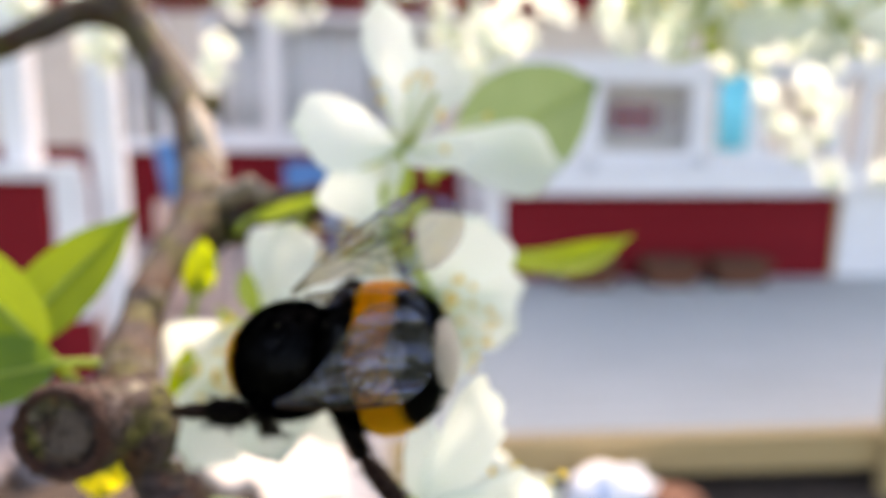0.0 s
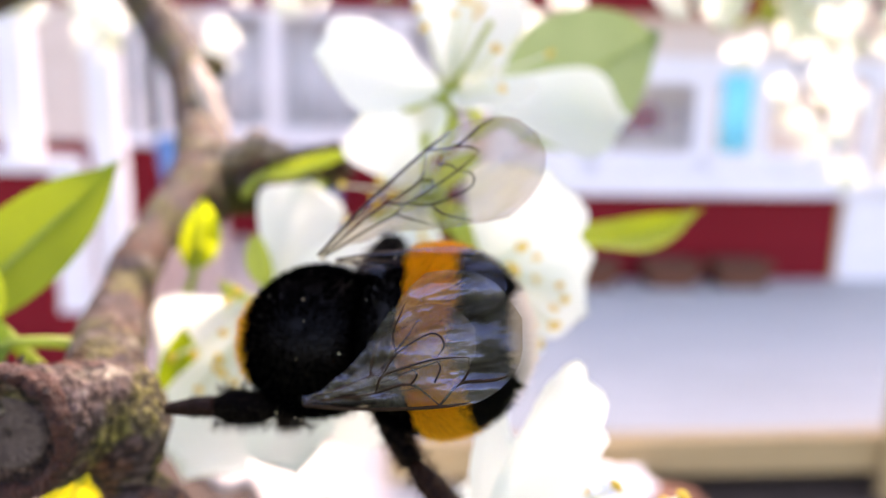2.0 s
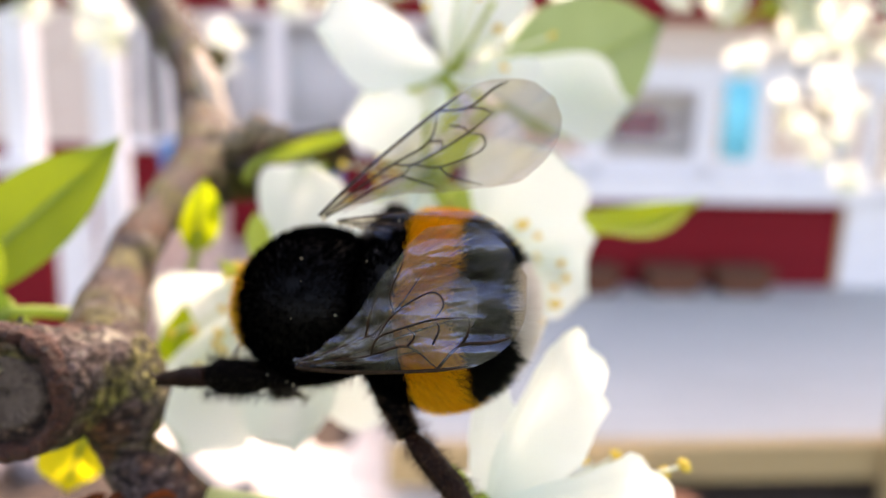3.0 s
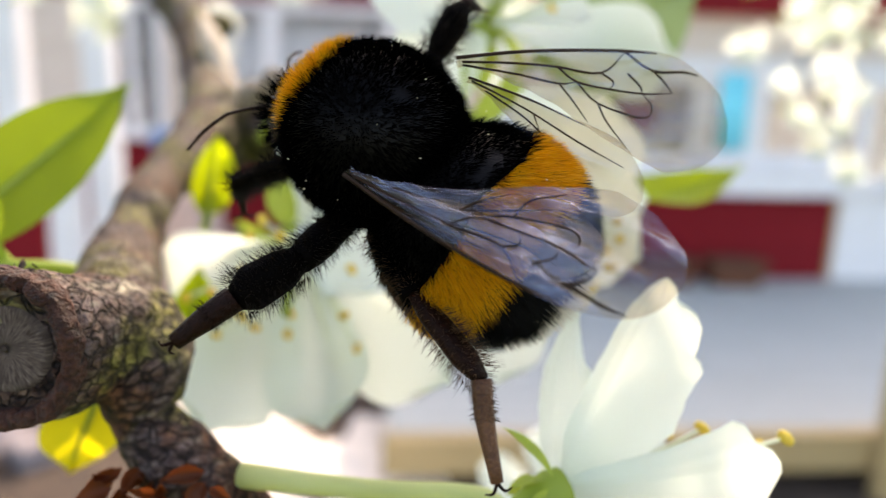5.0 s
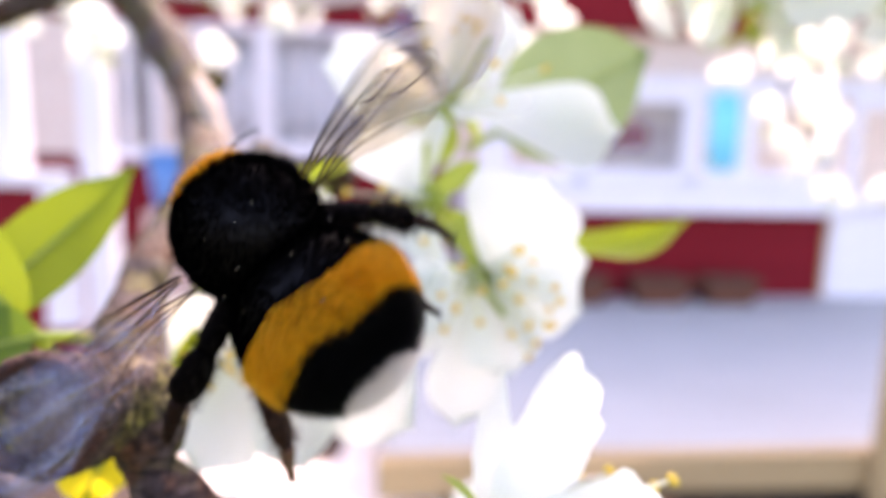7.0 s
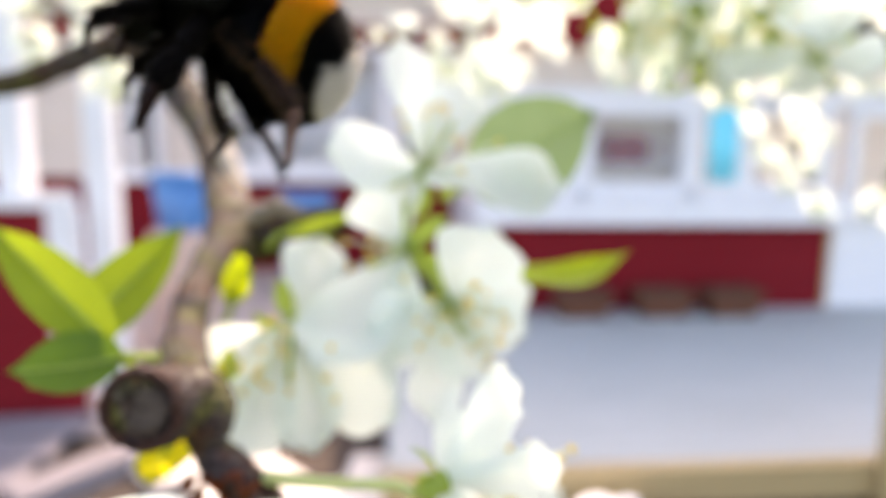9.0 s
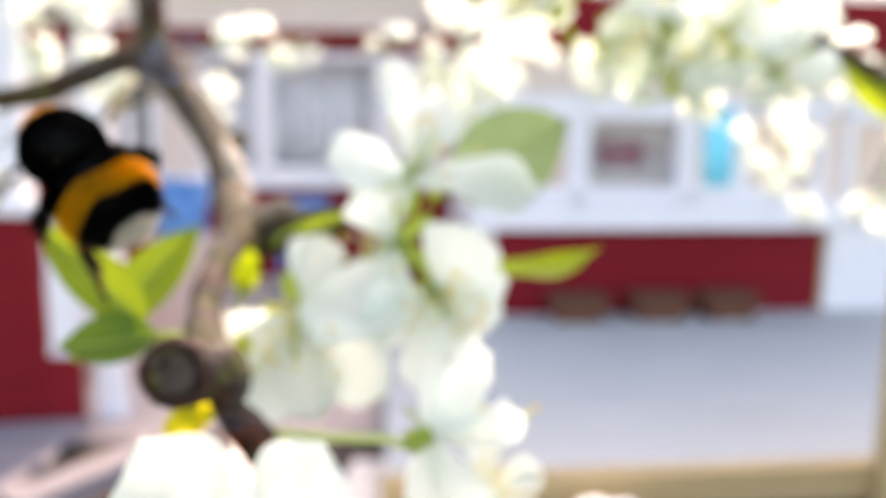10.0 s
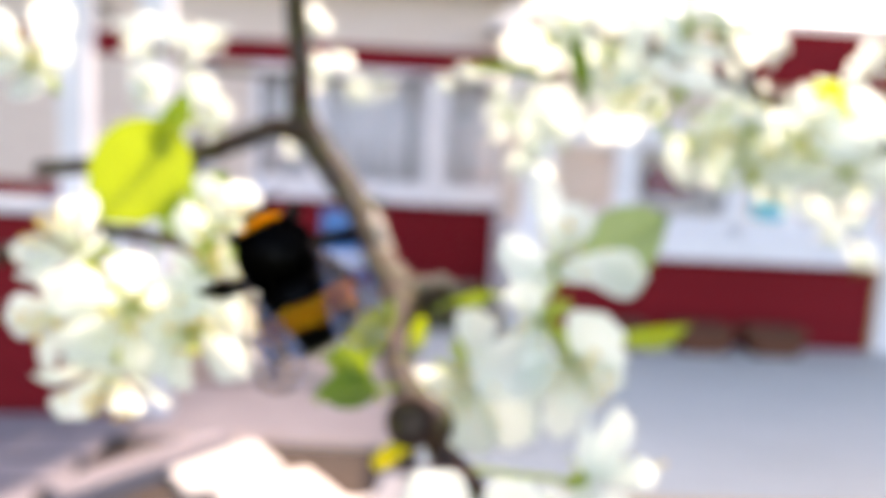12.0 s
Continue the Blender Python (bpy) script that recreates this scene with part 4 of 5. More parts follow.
def formed_blossom(label, hub, axis, petals, seed, stamens=14, reach=10.0, root=None):
    """A plum blossom whose petals each have a tip and a width of their own (mm); the stamens open along axis."""
    rng = random.Random(seed)
    hub, axis = Vector(hub) * MM, Vector(axis).normalized()
    f = thing("blossom", label, "blossom", Matrix.Translation(hub), "plum blossoms")
    for i, (tip, width) in enumerate(petals):
        d = Vector(tip) * MM - hub
        k = (i + seed) % len(PETALS)
        up = (axis + Vector((0, -0.7, 0)) + Vector((rng.uniform(-0.15, 0.15), rng.uniform(-0.15, 0.15), rng.uniform(-0.15, 0.15)))).normalized()
        s, w = d.length * 1.04, width * MM / 0.66
        part("petal", PETALS[k], None, f, m=along(d.normalized() * 0.0012, d, up) @ Matrix.Rotation(PETAL_CURL[k] / 2, 4, "Y") @ Matrix.Diagonal((s, w, s, 1)))
    for k in range(5):
        m = facing((0, 0, 0), axis, 72 * k + 36) @ Matrix.Translation((0.0017, 0, -0.0008)) @ Matrix.Rotation(radians(20), 4, "Y") @ Matrix.Diagonal((0.0062, 0.0056, 0.0062, 1))
        part("sepal", SEPAL, None, f, m=m)
    part("calyx_cup", CUP, None, f, m=facing((0, 0, 0), axis))
    end = Vector(root) * MM - hub if root else -axis * 0.013
    part("stalk", tube([-axis * 0.0036, -axis * 0.0062 + end * 0.12, end], [0.00055, 0.0006, 0.0007], 8, 5), M_SEPAL, f)
    side = axis.orthogonal().normalized()
    part("pistil", tube([(0, 0, 0), axis * 0.004 + side * 0.0003, axis * reach * 0.95 * MM], [0.0006, 0.00028, 0.00034], 6, 3), M_SEPAL, f)
    turn = axis.to_track_quat("Z", "Y").to_matrix()
    for i in range(stamens):
        line = [turn @ p for p in stamen_line(rng, reach * MM)]
        st = part("stamen", tube(line, [0.00017, 0.00015, 0.00012], 5, 3), M_FILAMENT, f)
        part("anther", ANTHER, None, st, m=facing(line[-1], (rng.uniform(-1, 1), rng.uniform(-1, 1), 0.6)))
    return f


formed_blossom("white plum blossom high in the cluster, opening upwards", (3.2, 97, 1494.4), (0.35, -0.62, 0.70),
               [((-0.4, 100, 1512.6), 7.0), ((-9.6, 86, 1497.2), 9.6), ((9.2, 104, 1506.5), 9.0), ((25.2, 103.5, 1491.8), 10.6), ((8.5, 86, 1493.0), 9.0)], 31, 12, 10.5, (-1, 104, 1484))
formed_blossom("white plum blossom with a dense tuft of cream stamens", (6.0, 87, 1476.0), (0.12, -0.96, -0.22),
               [((11.0, 83, 1486.0), 12.5), ((17.0, 88, 1477.2), 6.5), ((15.7, 85, 1472.5), 8), ((8.8, 83, 1467.5), 8), ((3.4, 82, 1462.1), 7.5), ((-3.8, 83, 1472.7), 10.5)], 32, 24, 9.5, (-2, 103, 1484))
formed_blossom("white plum blossom turned aside over its neighbours", (0.2, 91.5, 1483.4), (-0.70, -0.66, -0.25),
               [((-5.4, 89, 1491.2), 8.4), ((-11.4, 78.5, 1470.8), 13.4), ((-1.5, 82, 1471.0), 9.0), ((-1.0, 96, 1492), 8.0)], 33, 8, 8.0, (-4, 104, 1484))
formed_blossom("white plum blossom with round petals and hanging stamens", (-15.6, 88, 1472.2), (0.02, -0.93, -0.36),
               [((-25.6, 86, 1467.7), 10.6), ((-22.1, 79, 1459.2), 11.0), ((-2.6, 79, 1463.0), 12.4), ((-12.8, 97, 1483.0), 9.0), ((-12.4, 78, 1459.6), 9.5)], 34, 20, 11.0, (-12, 106, 1483))

NEAR = [  # label, place in mm, axis, spin, size, openness, seed
    ("white plum blossom low beneath the cluster", (20, 120, 1423), (0.1, -0.45, 0.85), 10, 13.5, 80, 16),
    ("broad white plum blossom below the cut stump", (-16.6, 40, 1457.2), (0.0, -0.85, 0.50), 61, 15.0, 74, 4),
    ("sunlit white plum blossom with a yellow heart", (-74.6, 66, 1488.5), (0.25, -0.90, 0.15), 10, 12.5, 70, 5),
    ("overexposed white plum blossom over its neighbour", (-62, 73, 1501.0), (0.40, -0.35, 0.80), 30, 10.0, 66, 6),
    ("white plum blossom at the outer twig's end", (-86, 72, 1496.0), (-0.50, -0.60, 0.60), 0, 11.0, 66, 7),
    ("sunlit white plum blossom facing outwards from the outer twig", (-65, 68, 1484.0), (0.5, -0.8, 0.1), 20, 11.5, 70, 11),
    ("white plum blossom behind the yellow-hearted one", (-87, 72, 1485.0), (-0.5, -0.75, -0.1), 35, 11.5, 70, 12),
    ("white plum blossom with its petals turned down", (-78, 66, 1477.5), (0.1, -0.65, -0.7), 5, 11.0, 66, 13),
    ("white plum blossom close under the broad leaf", (-64, 74, 1494.0), (0.6, -0.6, 0.4), 50, 11.0, 68, 14),
    ("pale plum blossom high on the outer twig", (-108, 100, 1531.0), (0.2, -0.80, 0.4), 0, 12.5, 66, 8),
]
for label, p, axis, spin, size, openness, seed in NEAR:
    f = blossom(label, seed, size, openness)
    f.matrix_basis = facing(Vector(p) * MM, axis, spin)

# the notched blossom in front, seen from outside
def torn_petal(left, right, cup, curl, seed):
    """A petal along +x of length 1, whose two edges run through (place, half width); sharp steps leave teeth."""
    bm = bmesh.new()
    nu, nv = 90, 10

    def half(edge, s):
        for (s0, w0), (s1, w1) in zip(edge, edge[1:]):
            if s <= s1:
                f = (s - s0) / (s1 - s0)
                return w0 + (w1 - w0) * f
        return edge[-1][1]

    rows = []
    for i in range(nu + 1):
        s = i / nu
        row = []
        for j in range(-nv, nv + 1):
            c = j / nv
            y = c * half(right if c > 0 else left, s)
            y += 0.006 * abs(c) ** 4 * noise.noise(Vector((s * 16 + seed, c * 3, 1.5)))
            z = cup * c * c * math.sin(math.pi * min(1, s * 0.9 + 0.05)) + 0.018 * noise.noise(Vector((s * 2.2 + seed, c * 2.6, 0.5))) * s
            z += 0.0035 * math.sin(c * 17 + 2 * s) * s + curl * s * s
            row.append(bm.verts.new((s, y, z)))
        rows.append(row)
    for a, b in zip(rows, rows[1:]):
        for k in range(2 * nv):
            bm.faces.new((a[k], b[k], b[k + 1], a[k + 1]))
    return mesh_of(bm, "petal", M_PETAL)


TORN = [torn_petal([(0, 0.03), (0.2, 0.09), (0.54, 0.10), (0.70, 0.096), (0.84, 0.08), (0.95, 0.042), (0.985, 0.022), (1, 0)],
                   [(0, 0.03), (0.15, 0.20), (0.41, 0.325), (0.57, 0.31), (0.70, 0.315), (0.735, 0.285), (0.745, 0.255), (0.80, 0.245), (0.87, 0.225), (0.91, 0.185), (0.925, 0.135), (0.935, 0.075), (0.96, 0.065), (0.985, 0.045), (1, 0)], 0.05, 0.05, 1),
        torn_petal([(0, 0.05), (0.2, 0.13), (0.37, 0.155), (0.58, 0.145), (0.8, 0.06), (1, 0)], [(0, 0.05), (0.2, 0.25), (0.5, 0.22), (0.62, 0.08), (0.8, 0.035), (1, 0)], 0.04, 0.04, 2),
        torn_petal([(0, 0.05), (0.25, 0.10), (0.5, 0.14), (0.7, 0.20), (0.81, 0.26), (0.86, 0.24), (0.9, 0.15), (0.97, 0.10), (1, 0.03)], [(0, 0.05), (0.3, 0.22), (0.7, 0.30), (0.9, 0.22), (1, 0.03)], 0.07, 0.10, 3)]
front = thing("blossom", "white plum blossom with notched petals seen from outside", "blossom", group="plum blossoms")
HUB = V(2.8, 57.4, 1464.5)
front.matrix_basis = Matrix.Translation(HUB)
TIPS = [((8.4, 58.5, 1476.4), (0.22, 0.93, -0.20), 0), ((4.2, 61.0, 1474.9), (-0.05, 0.95, -0.3), 1), ((13.4, 53.6, 1467.0), (0.35, 0.88, 0.1), 2),
        ((9.0, 58.0, 1453.5), (0.3, 0.85, 0.3), 2), ((4.5, 60.5, 1452.0), (-0.1, 0.95, -0.2), 2), ((11.0, 66, 1463), (0.4, -0.3, 0.8), 2)]
for tip, up, k in TIPS:
    d = Vector(tip) * MM - HUB
    s = d.length
    part("petal", TORN[k], None, front, m=along(d.normalized() * 0.0004, d, up) @ Matrix.Diagonal((s, s, s, 1)))
axis = Vector((0.92, 0.30, 0.22)).normalized()
for k in range(5):
    m = facing((0, 0, 0), axis, 72 * k + 10) @ Matrix.Translation((0.0009, 0, -0.0010)) @ Matrix.Rotation(radians(62), 4, "Y") @ Matrix.Diagonal((0.0020, 0.0026, 0.0020, 1))
    part("sepal", SEPAL, None, front, m=m)
part("sepal", blade(4.6 * MM, 1.0 * MM, leaf_profile, 14, 3, cup=0.1, curl=1.2), M_SEPAL, front, "narrow sepal curled back", m=along(V(-0.7, -0.7, 1.2), V(-1.4, -0.7, 4.6), (-1.0, 0.0, -0.2)))
part("calyx_cup", CUP, None, front, m=facing((0, 0, 0), axis) @ Matrix.Diagonal((0.66, 0.66, 0.9, 1)))
part("stalk", tube([-axis * 0.0035, V(-5.0, 0.3, -0.5), V(-11, 0.8, -0.3), V(-18.5, 2.6, -0.3)], [0.00055, 0.0006, 0.0006, 0.00075], 12, 6, 0.06), M_STALK, front, "pale green flower stalk")
rng = random.Random(77)
ANTHERS = [(13.2, 0.0, 3.0), (12.4, 1.3, 1.7), (8.7, 1.6, 1.6), (7.6, 1.2, 1.5), (7.0, 2.3, 2.3), (8.9, 0.8, 1.3), (10.6, 2.2, 1.4), (6.4, 2.0, 5.6), (5.6, 3.2, 3.4), (9.6, 3.0, 2.2), (11.4, 2.4, -0.4), (8.0, 3.6, 0.4)]
for p in ANTHERS:
    tip = V(*p)
    start = tip.normalized() * 0.0014
    line = [start, start.lerp(tip, 0.55) + V(0, rng.uniform(-0.2, 0.3), rng.uniform(-0.6, 0.2)), tip]
    st = part("stamen", tube(line, [0.00017, 0.00015, 0.00012], 6, 3), M_FILAMENT, front)
    part("anther", ANTHER, None, st, m=facing(tip, (rng.uniform(-1, 1), rng.uniform(-1, 1), 0.6)))

# blossoms farther off, on their twigs
FAR = [blossom("sunlit white plum blossom out of reach behind", 100 + i, 15.0, 66 + 6 * i, stamens=7, fine=False) for i in range(3)]
MID_SPRAY = [(109, 700, 1548), (98, 700, 1531), (89, 700, 1510), (122, 700, 1556), (74, 700, 1566), (60, 700, 1567), (102, 700, 1561), (85, 700, 1539), (52, 700, 1582), (94, 700, 1578), (119, 700, 1578), (96, 700, 1613), (118, 700, 1626), (152, 700, 1627), (74, 700, 1620)]
RIGHT_SPRAY = [(164, 700, 1595), (156, 700, 1608), (346, 700, 1552), (343, 700, 1535), (397, 700, 1573), (407, 700, 1556), (386, 700, 1503), (393, 700, 1488), (438, 700, 1521), (453, 700, 1504), (430, 700, 1504), (463, 700, 1441), (468, 700, 1424), (417, 700, 1476), (432, 700, 1450), (451, 700, 1471),
               (522, 700, 1427), (542, 700, 1444), (446, 700, 1567), (469, 700, 1559), (489, 700, 1578), (514, 700, 1581), (529, 700, 1560), (497, 700, 1556), (557, 700, 1530), (579, 700, 1452), (556, 700, 1416)]
HIGH_SPRAY = [(342, 700, 1641), (328, 700, 1657), (395, 700, 1606), (386, 700, 1576), (435, 700, 1628), (418, 700, 1616), (410, 700, 1583), (450, 700, 1653), (452, 700, 1588), (431, 700, 1566), (194, 700, 1669), (184, 700, 1654)]
LEFT_SPRAY = [(-138, 700, 1604), (-128, 700, 1588), (-114, 700, 1609), (-151, 700, 1593), (-93, 700, 1588), (-74, 700, 1594), (-88, 700, 1578), (-150, 700, 1554), (-161, 700, 1535), (-157, 700, 1521), (-4, 700, 1592), (18, 700, 1603), (-220, 560, 1600), (-234, 560, 1606), (-206, 560, 1599), (-271, 560, 1604),
              (-264, 560, 1591), (-224, 560, 1570), (-217, 560, 1559), (-254, 560, 1568), (-259, 560, 1550), (-118, 560, 1622), (-203, 560, 1549), (-214, 560, 1535), (-198, 560, 1537)]
PALE_SPRAY = [(59, 165, 1527), (72, 165, 1526), (81, 165, 1529), (88, 165, 1520), (78, 165, 1519), (100, 165, 1522), (107, 165, 1528), (12, 165, 1555), (29, 165, 1551), (35, 165, 1541), (43, 165, 1535), (68, 165, 1535), (51, 165, 1557), (65, 165, 1558)]
# added above the view to shade the cluster and the notched blossom
SHADE_SPRAY = [(34, 188, 1590), (48, 192, 1588), (60, 188, 1594), (40, 194, 1602), (54, 190, 1604), (46, 186, 1614), (32, 190, 1612)]
rng = random.Random(9)
count = 0
for spray, copies, near in ((MID_SPRAY, 3, 12), (RIGHT_SPRAY, 2, 8), (HIGH_SPRAY, 2, 10), (LEFT_SPRAY, 2, 9), (PALE_SPRAY, 2, 5), (SHADE_SPRAY, 2, 9)):
    for x, y, z in spray:
        for extra in range(copies):
            at = V(x + rng.uniform(-near, near) * extra, y + rng.uniform(-25, 25) * extra, z + rng.uniform(-near, near) * extra)
            axis = (rng.uniform(-0.9, 0.9), rng.uniform(-0.9, 0.2), rng.uniform(-0.4, 0.9))
            m = facing(at, axis, rng.uniform(0, 360))
            if count < 3:
                FAR[count].matrix_basis = m
            else:
                copy_thing(FAR[count % 3], m)
            count += 1


# ---- bumblebee ----
def fur(count, shells, length, rng, keep, lean=(-0.75, 0, -0.05), thick=0.035):
    """Many fine tapered hairs on ellipsoids; keep(p) says where they grow (bee's space, mm)."""
    verts, faces = [], []
    made = 0
    while made < count:
        c, r = rng.choice(shells)
        d = Vector((rng.gauss(0, 1), rng.gauss(0, 1), rng.gauss(0, 1))).normalized()
        p = Vector((c[0] + d.x * r[0], c[1] + d.y * r[1], c[2] + d.z * r[2]))
        if not keep(p):
            continue
        n = Vector((d.x / r[0], d.y / r[1], d.z / r[2])).normalized()
        grow = (n + Vector(lean) * rng.uniform(0.5, 1.1) + Vector((rng.gauss(0, 0.16), rng.gauss(0, 0.16), rng.gauss(0, 0.16)))).normalized()
        L = length * rng.uniform(0.55, 1.25)
        s = grow.orthogonal().normalized()
        u = grow.cross(s)
        base = len(verts)
        w = thick * rng.uniform(0.7, 1.2)
        q = p - n * 0.15
        bend = Vector(lean) * L * 0.25
        for k in range(3):
            a = 2.094 * k
            verts.append((q + (s * math.cos(a) + u * math.sin(a)) * w) * MM)
        for k in range(3):
            a = 2.094 * k
            verts.append((q + grow * L * 0.55 + (s * math.cos(a) + u * math.sin(a)) * w * 0.7) * MM)
        verts.append((q + grow * L + bend) * MM)
        for k in range(3):
            j = (k + 1) % 3
            faces.append((base + k, base + j, base + 3 + j, base + 3 + k))
            faces.append((base + 3 + k, base + 3 + j, base + 6))
        made += 1
    me = bpy.data.meshes.new("fur")
    me.from_pydata([tuple(v) for v in verts], [], faces)
    return me


def fur_part(name, parent, material, *args, label="", **kw):
    me = fur(*args, **kw)
    me.materials.append(material)
    return part(name, me, None, parent, label)


THORAX = ((0.0, 0, 0), (4.3, 4.2, 4.0))
ABDOMEN = ((-6.9, 0, -1.05), (5.15, 5.1, 4.95))
HEAD = ((4.3, 0, -3.0), (1.7, 1.9, 2.2))


def bare(p):
    """Where the fur is worn thin over the glossy shell: a spot on the thorax's back, a saddle on the abdomen's front."""
    return (p.x + 0.4) ** 2 + p.y ** 2 < 0.16 and p.z > 2 or -5.5 < p.x < -4.9 and abs(p.y) < 1.0 and p.z > 1


bee = thing("bumblebee", "black bumblebee with golden bands and a white tail", "bumblebee")
rng = random.Random(21)
torso = part("thorax", blob(0, 0, 0, 4.3 * MM, 4.2 * MM, 4.0 * MM, 32, 22), M_BLACK, bee)
belly = part("abdomen", blob(-6.9 * MM, 0, -1.05 * MM, 5.15 * MM, 5.1 * MM, 4.95 * MM, 40, 28), M_BLACK, bee)
head = part("head", blob(4.3 * MM, 0, -3.0 * MM, 1.7 * MM, 1.9 * MM, 2.2 * MM, 24, 18), M_BLACK, bee)
fur_part("black_fur", torso, M_FUR_BLACK, 26000, [THORAX], 0.72, rng, lambda p: (p.x < 3.85 - 0.12 * max(p.z, 0) or p.z < -2.4) and not bare(p), lean=(-0.35, 0, 0), thick=0.026)
fur_part("collar_fur", torso, M_FUR_GOLD, 4200, [THORAX], 0.85, rng, lambda p: p.x > 3.55 - 0.12 * max(p.z, 0) and p.z > -2.4, lean=(0.05, 0, 0.2), thick=0.026, label="golden collar of dense fur")
fur_part("black_fur", belly, M_FUR_BLACK, 15000, [ABDOMEN], 0.85, rng, lambda p: ((-6.3 < p.x < -2.2) or (p.z <= -4.2 and -8.7 < p.x < -6)) and not bare(p), thick=0.026)
fur_part("tail_black_fur", belly, M_FUR_TAIL, 11000, [ABDOMEN], 0.95, rng, lambda p: p.x < -8.6 and not (p.x < -11.4 or p.x < -10.6 and p.z < -1.6), thick=0.026)
fur_part("band_fur", belly, M_FUR_GOLD, 18000, [ABDOMEN], 0.98, rng, lambda p: -8.8 + 0.25 * math.sin(p.y * 1.3) < p.x < -6.2 + 0.2 * math.sin(p.y * 1.1) and p.z > -4.2, thick=0.026, label="broad golden fur band")
fur_part("tail_fur", belly, M_FUR_WHITE, 4200, [ABDOMEN], 1.0, rng, lambda p: p.x < -11.4 or p.x < -10.6 and p.z < -1.6, thick=0.026, label="buff white tail fur")
fur_part("face_fur", head, M_FUR_BLACK, 1200, [HEAD], 0.9, rng, lambda p: p.x > 3.0, lean=(0.2, 0, 0.1))
for s in (1, -1):
    part("eye", blob(4.2 * MM, s * 1.55 * MM, -2.7 * MM, 0.85 * MM, 0.55 * MM, 1.55 * MM, 16, 12), M_EYE, head)
    ant = part("antenna", tube([V(5.6, s * 0.6, -3.0), V(6.5, s * 1.6, -3.2), V(7.2, s * 2.4, -3.6)], [0.11 * MM, 0.09 * MM, 0.09 * MM], 8, 3), M_BROWN, head)
    part("feeler_tip", tube([V(7.2, s * 2.4, -3.6), V(7.7, s * 3.5, -4.5), V(7.9, s * 4.6, -5.4)], [0.10 * MM, 0.10 * MM, 0.08 * MM], 8, 5), M_BROWN, ant)
part("proboscis", tube([V(4.5, 0, -4.7), V(4.6, 0, -6.0), V(4.2, 0, -7.4)], [0.35 * MM, 0.28 * MM, 0.18 * MM], 8, 4), M_BROWN, head)
part("mandible", blob(4.7 * MM, 0, -4.7 * MM, 0.55 * MM, 0.9 * MM, 0.5 * MM, 12, 8), M_BROWN, head)


pollen = mesh_of(blob(0, 0, 0, 0.034 * MM, 0.034 * MM, 0.03 * MM, 7, 5), "pollen_grain", M_POLLEN)
for i in range(26):       # pale pollen caught in the fur
    c, r = (THORAX, ABDOMEN)[i % 4 == 3]
    d = Vector((rng.gauss(0, 1), rng.gauss(0, 1), rng.gauss(0.3, 1))).normalized()
    n = Vector((d.x / r[0], d.y / r[1], d.z / r[2])).normalized()
    p = Vector((c[0] + d.x * r[0], c[1] + d.y * r[1], c[2] + d.z * r[2])) + n * rng.uniform(0.45, 0.8)
    part("pollen_grain", pollen, None, torso if i % 4 != 3 else belly, m=Matrix.Translation(p * MM) @ Matrix.Scale(rng.uniform(0.6, 1.4), 4))


def wing(name, side, length, width, lead, cells, label):
    """A clear wing along +x, leading edge towards +y for the left side, with its veins."""
    bm = bmesh.new()
    nu, nv = 44, 30
    grid = []

    def edge(s):
        """Leading and trailing edge: a broad rounded tip behind a straight leading edge."""
        q, r = max(0.0, (s - 0.70) / 0.30), max(0.0, (s - 0.80) / 0.20)
        front_y = lead * math.sin(math.pi * s) ** 0.8 - 0.56 * width * (1 - math.sqrt(max(0.0, 1 - q * q)))
        u = min(1.0, s / 0.72)
        back = -width * (0.09 + 0.91 * u * u * (3 - 2 * u) ** 0.6 / 1.0) + width * (0.016 * math.sin(s * 23) + 0.010 * math.sin(s * 57)) * (1 - s)
        return front_y, back + 0.44 * width * (1 - math.sqrt(max(0.0, 1 - r * r)))

    def place(s, c):
        a, b = edge(s)
        y = a + (b - a) * c
        c = 0.5 + (c - 0.5) * (1 - s ** 14)
        z = (0.13 * math.sin(c * 19 + s * 5) + 0.05 * math.sin(c * 41 - s * 9)) * (0.35 + s) * (1 - 0.5 * s * s) + 0.5 * s * s
        return Vector((length * s * (1 - 0.05 * c * c), side * y, z)) * MM

    for i in range(nu + 1):
        grid.append([bm.verts.new(place(i / nu, j / nv)) for j in range(nv + 1)])
    for i in range(nu):
        for j in range(nv):
            bm.faces.new((grid[i][j], grid[i + 1][j], grid[i + 1][j + 1], grid[i][j + 1]))
    bmesh.ops.remove_doubles(bm, verts=bm.verts, dist=1e-6)
    ob = part(name, bm, M_WING, bee, label)
    for r, way in cells:
        line = [place(*p) + Vector((0, 0, 0.02 * MM)) for p in way]
        part("vein", tube(line, [r * 0.72 * MM] * (len(line) - 1) + [r * 0.3 * MM], 5, 4), M_VEIN, ob)
    return ob


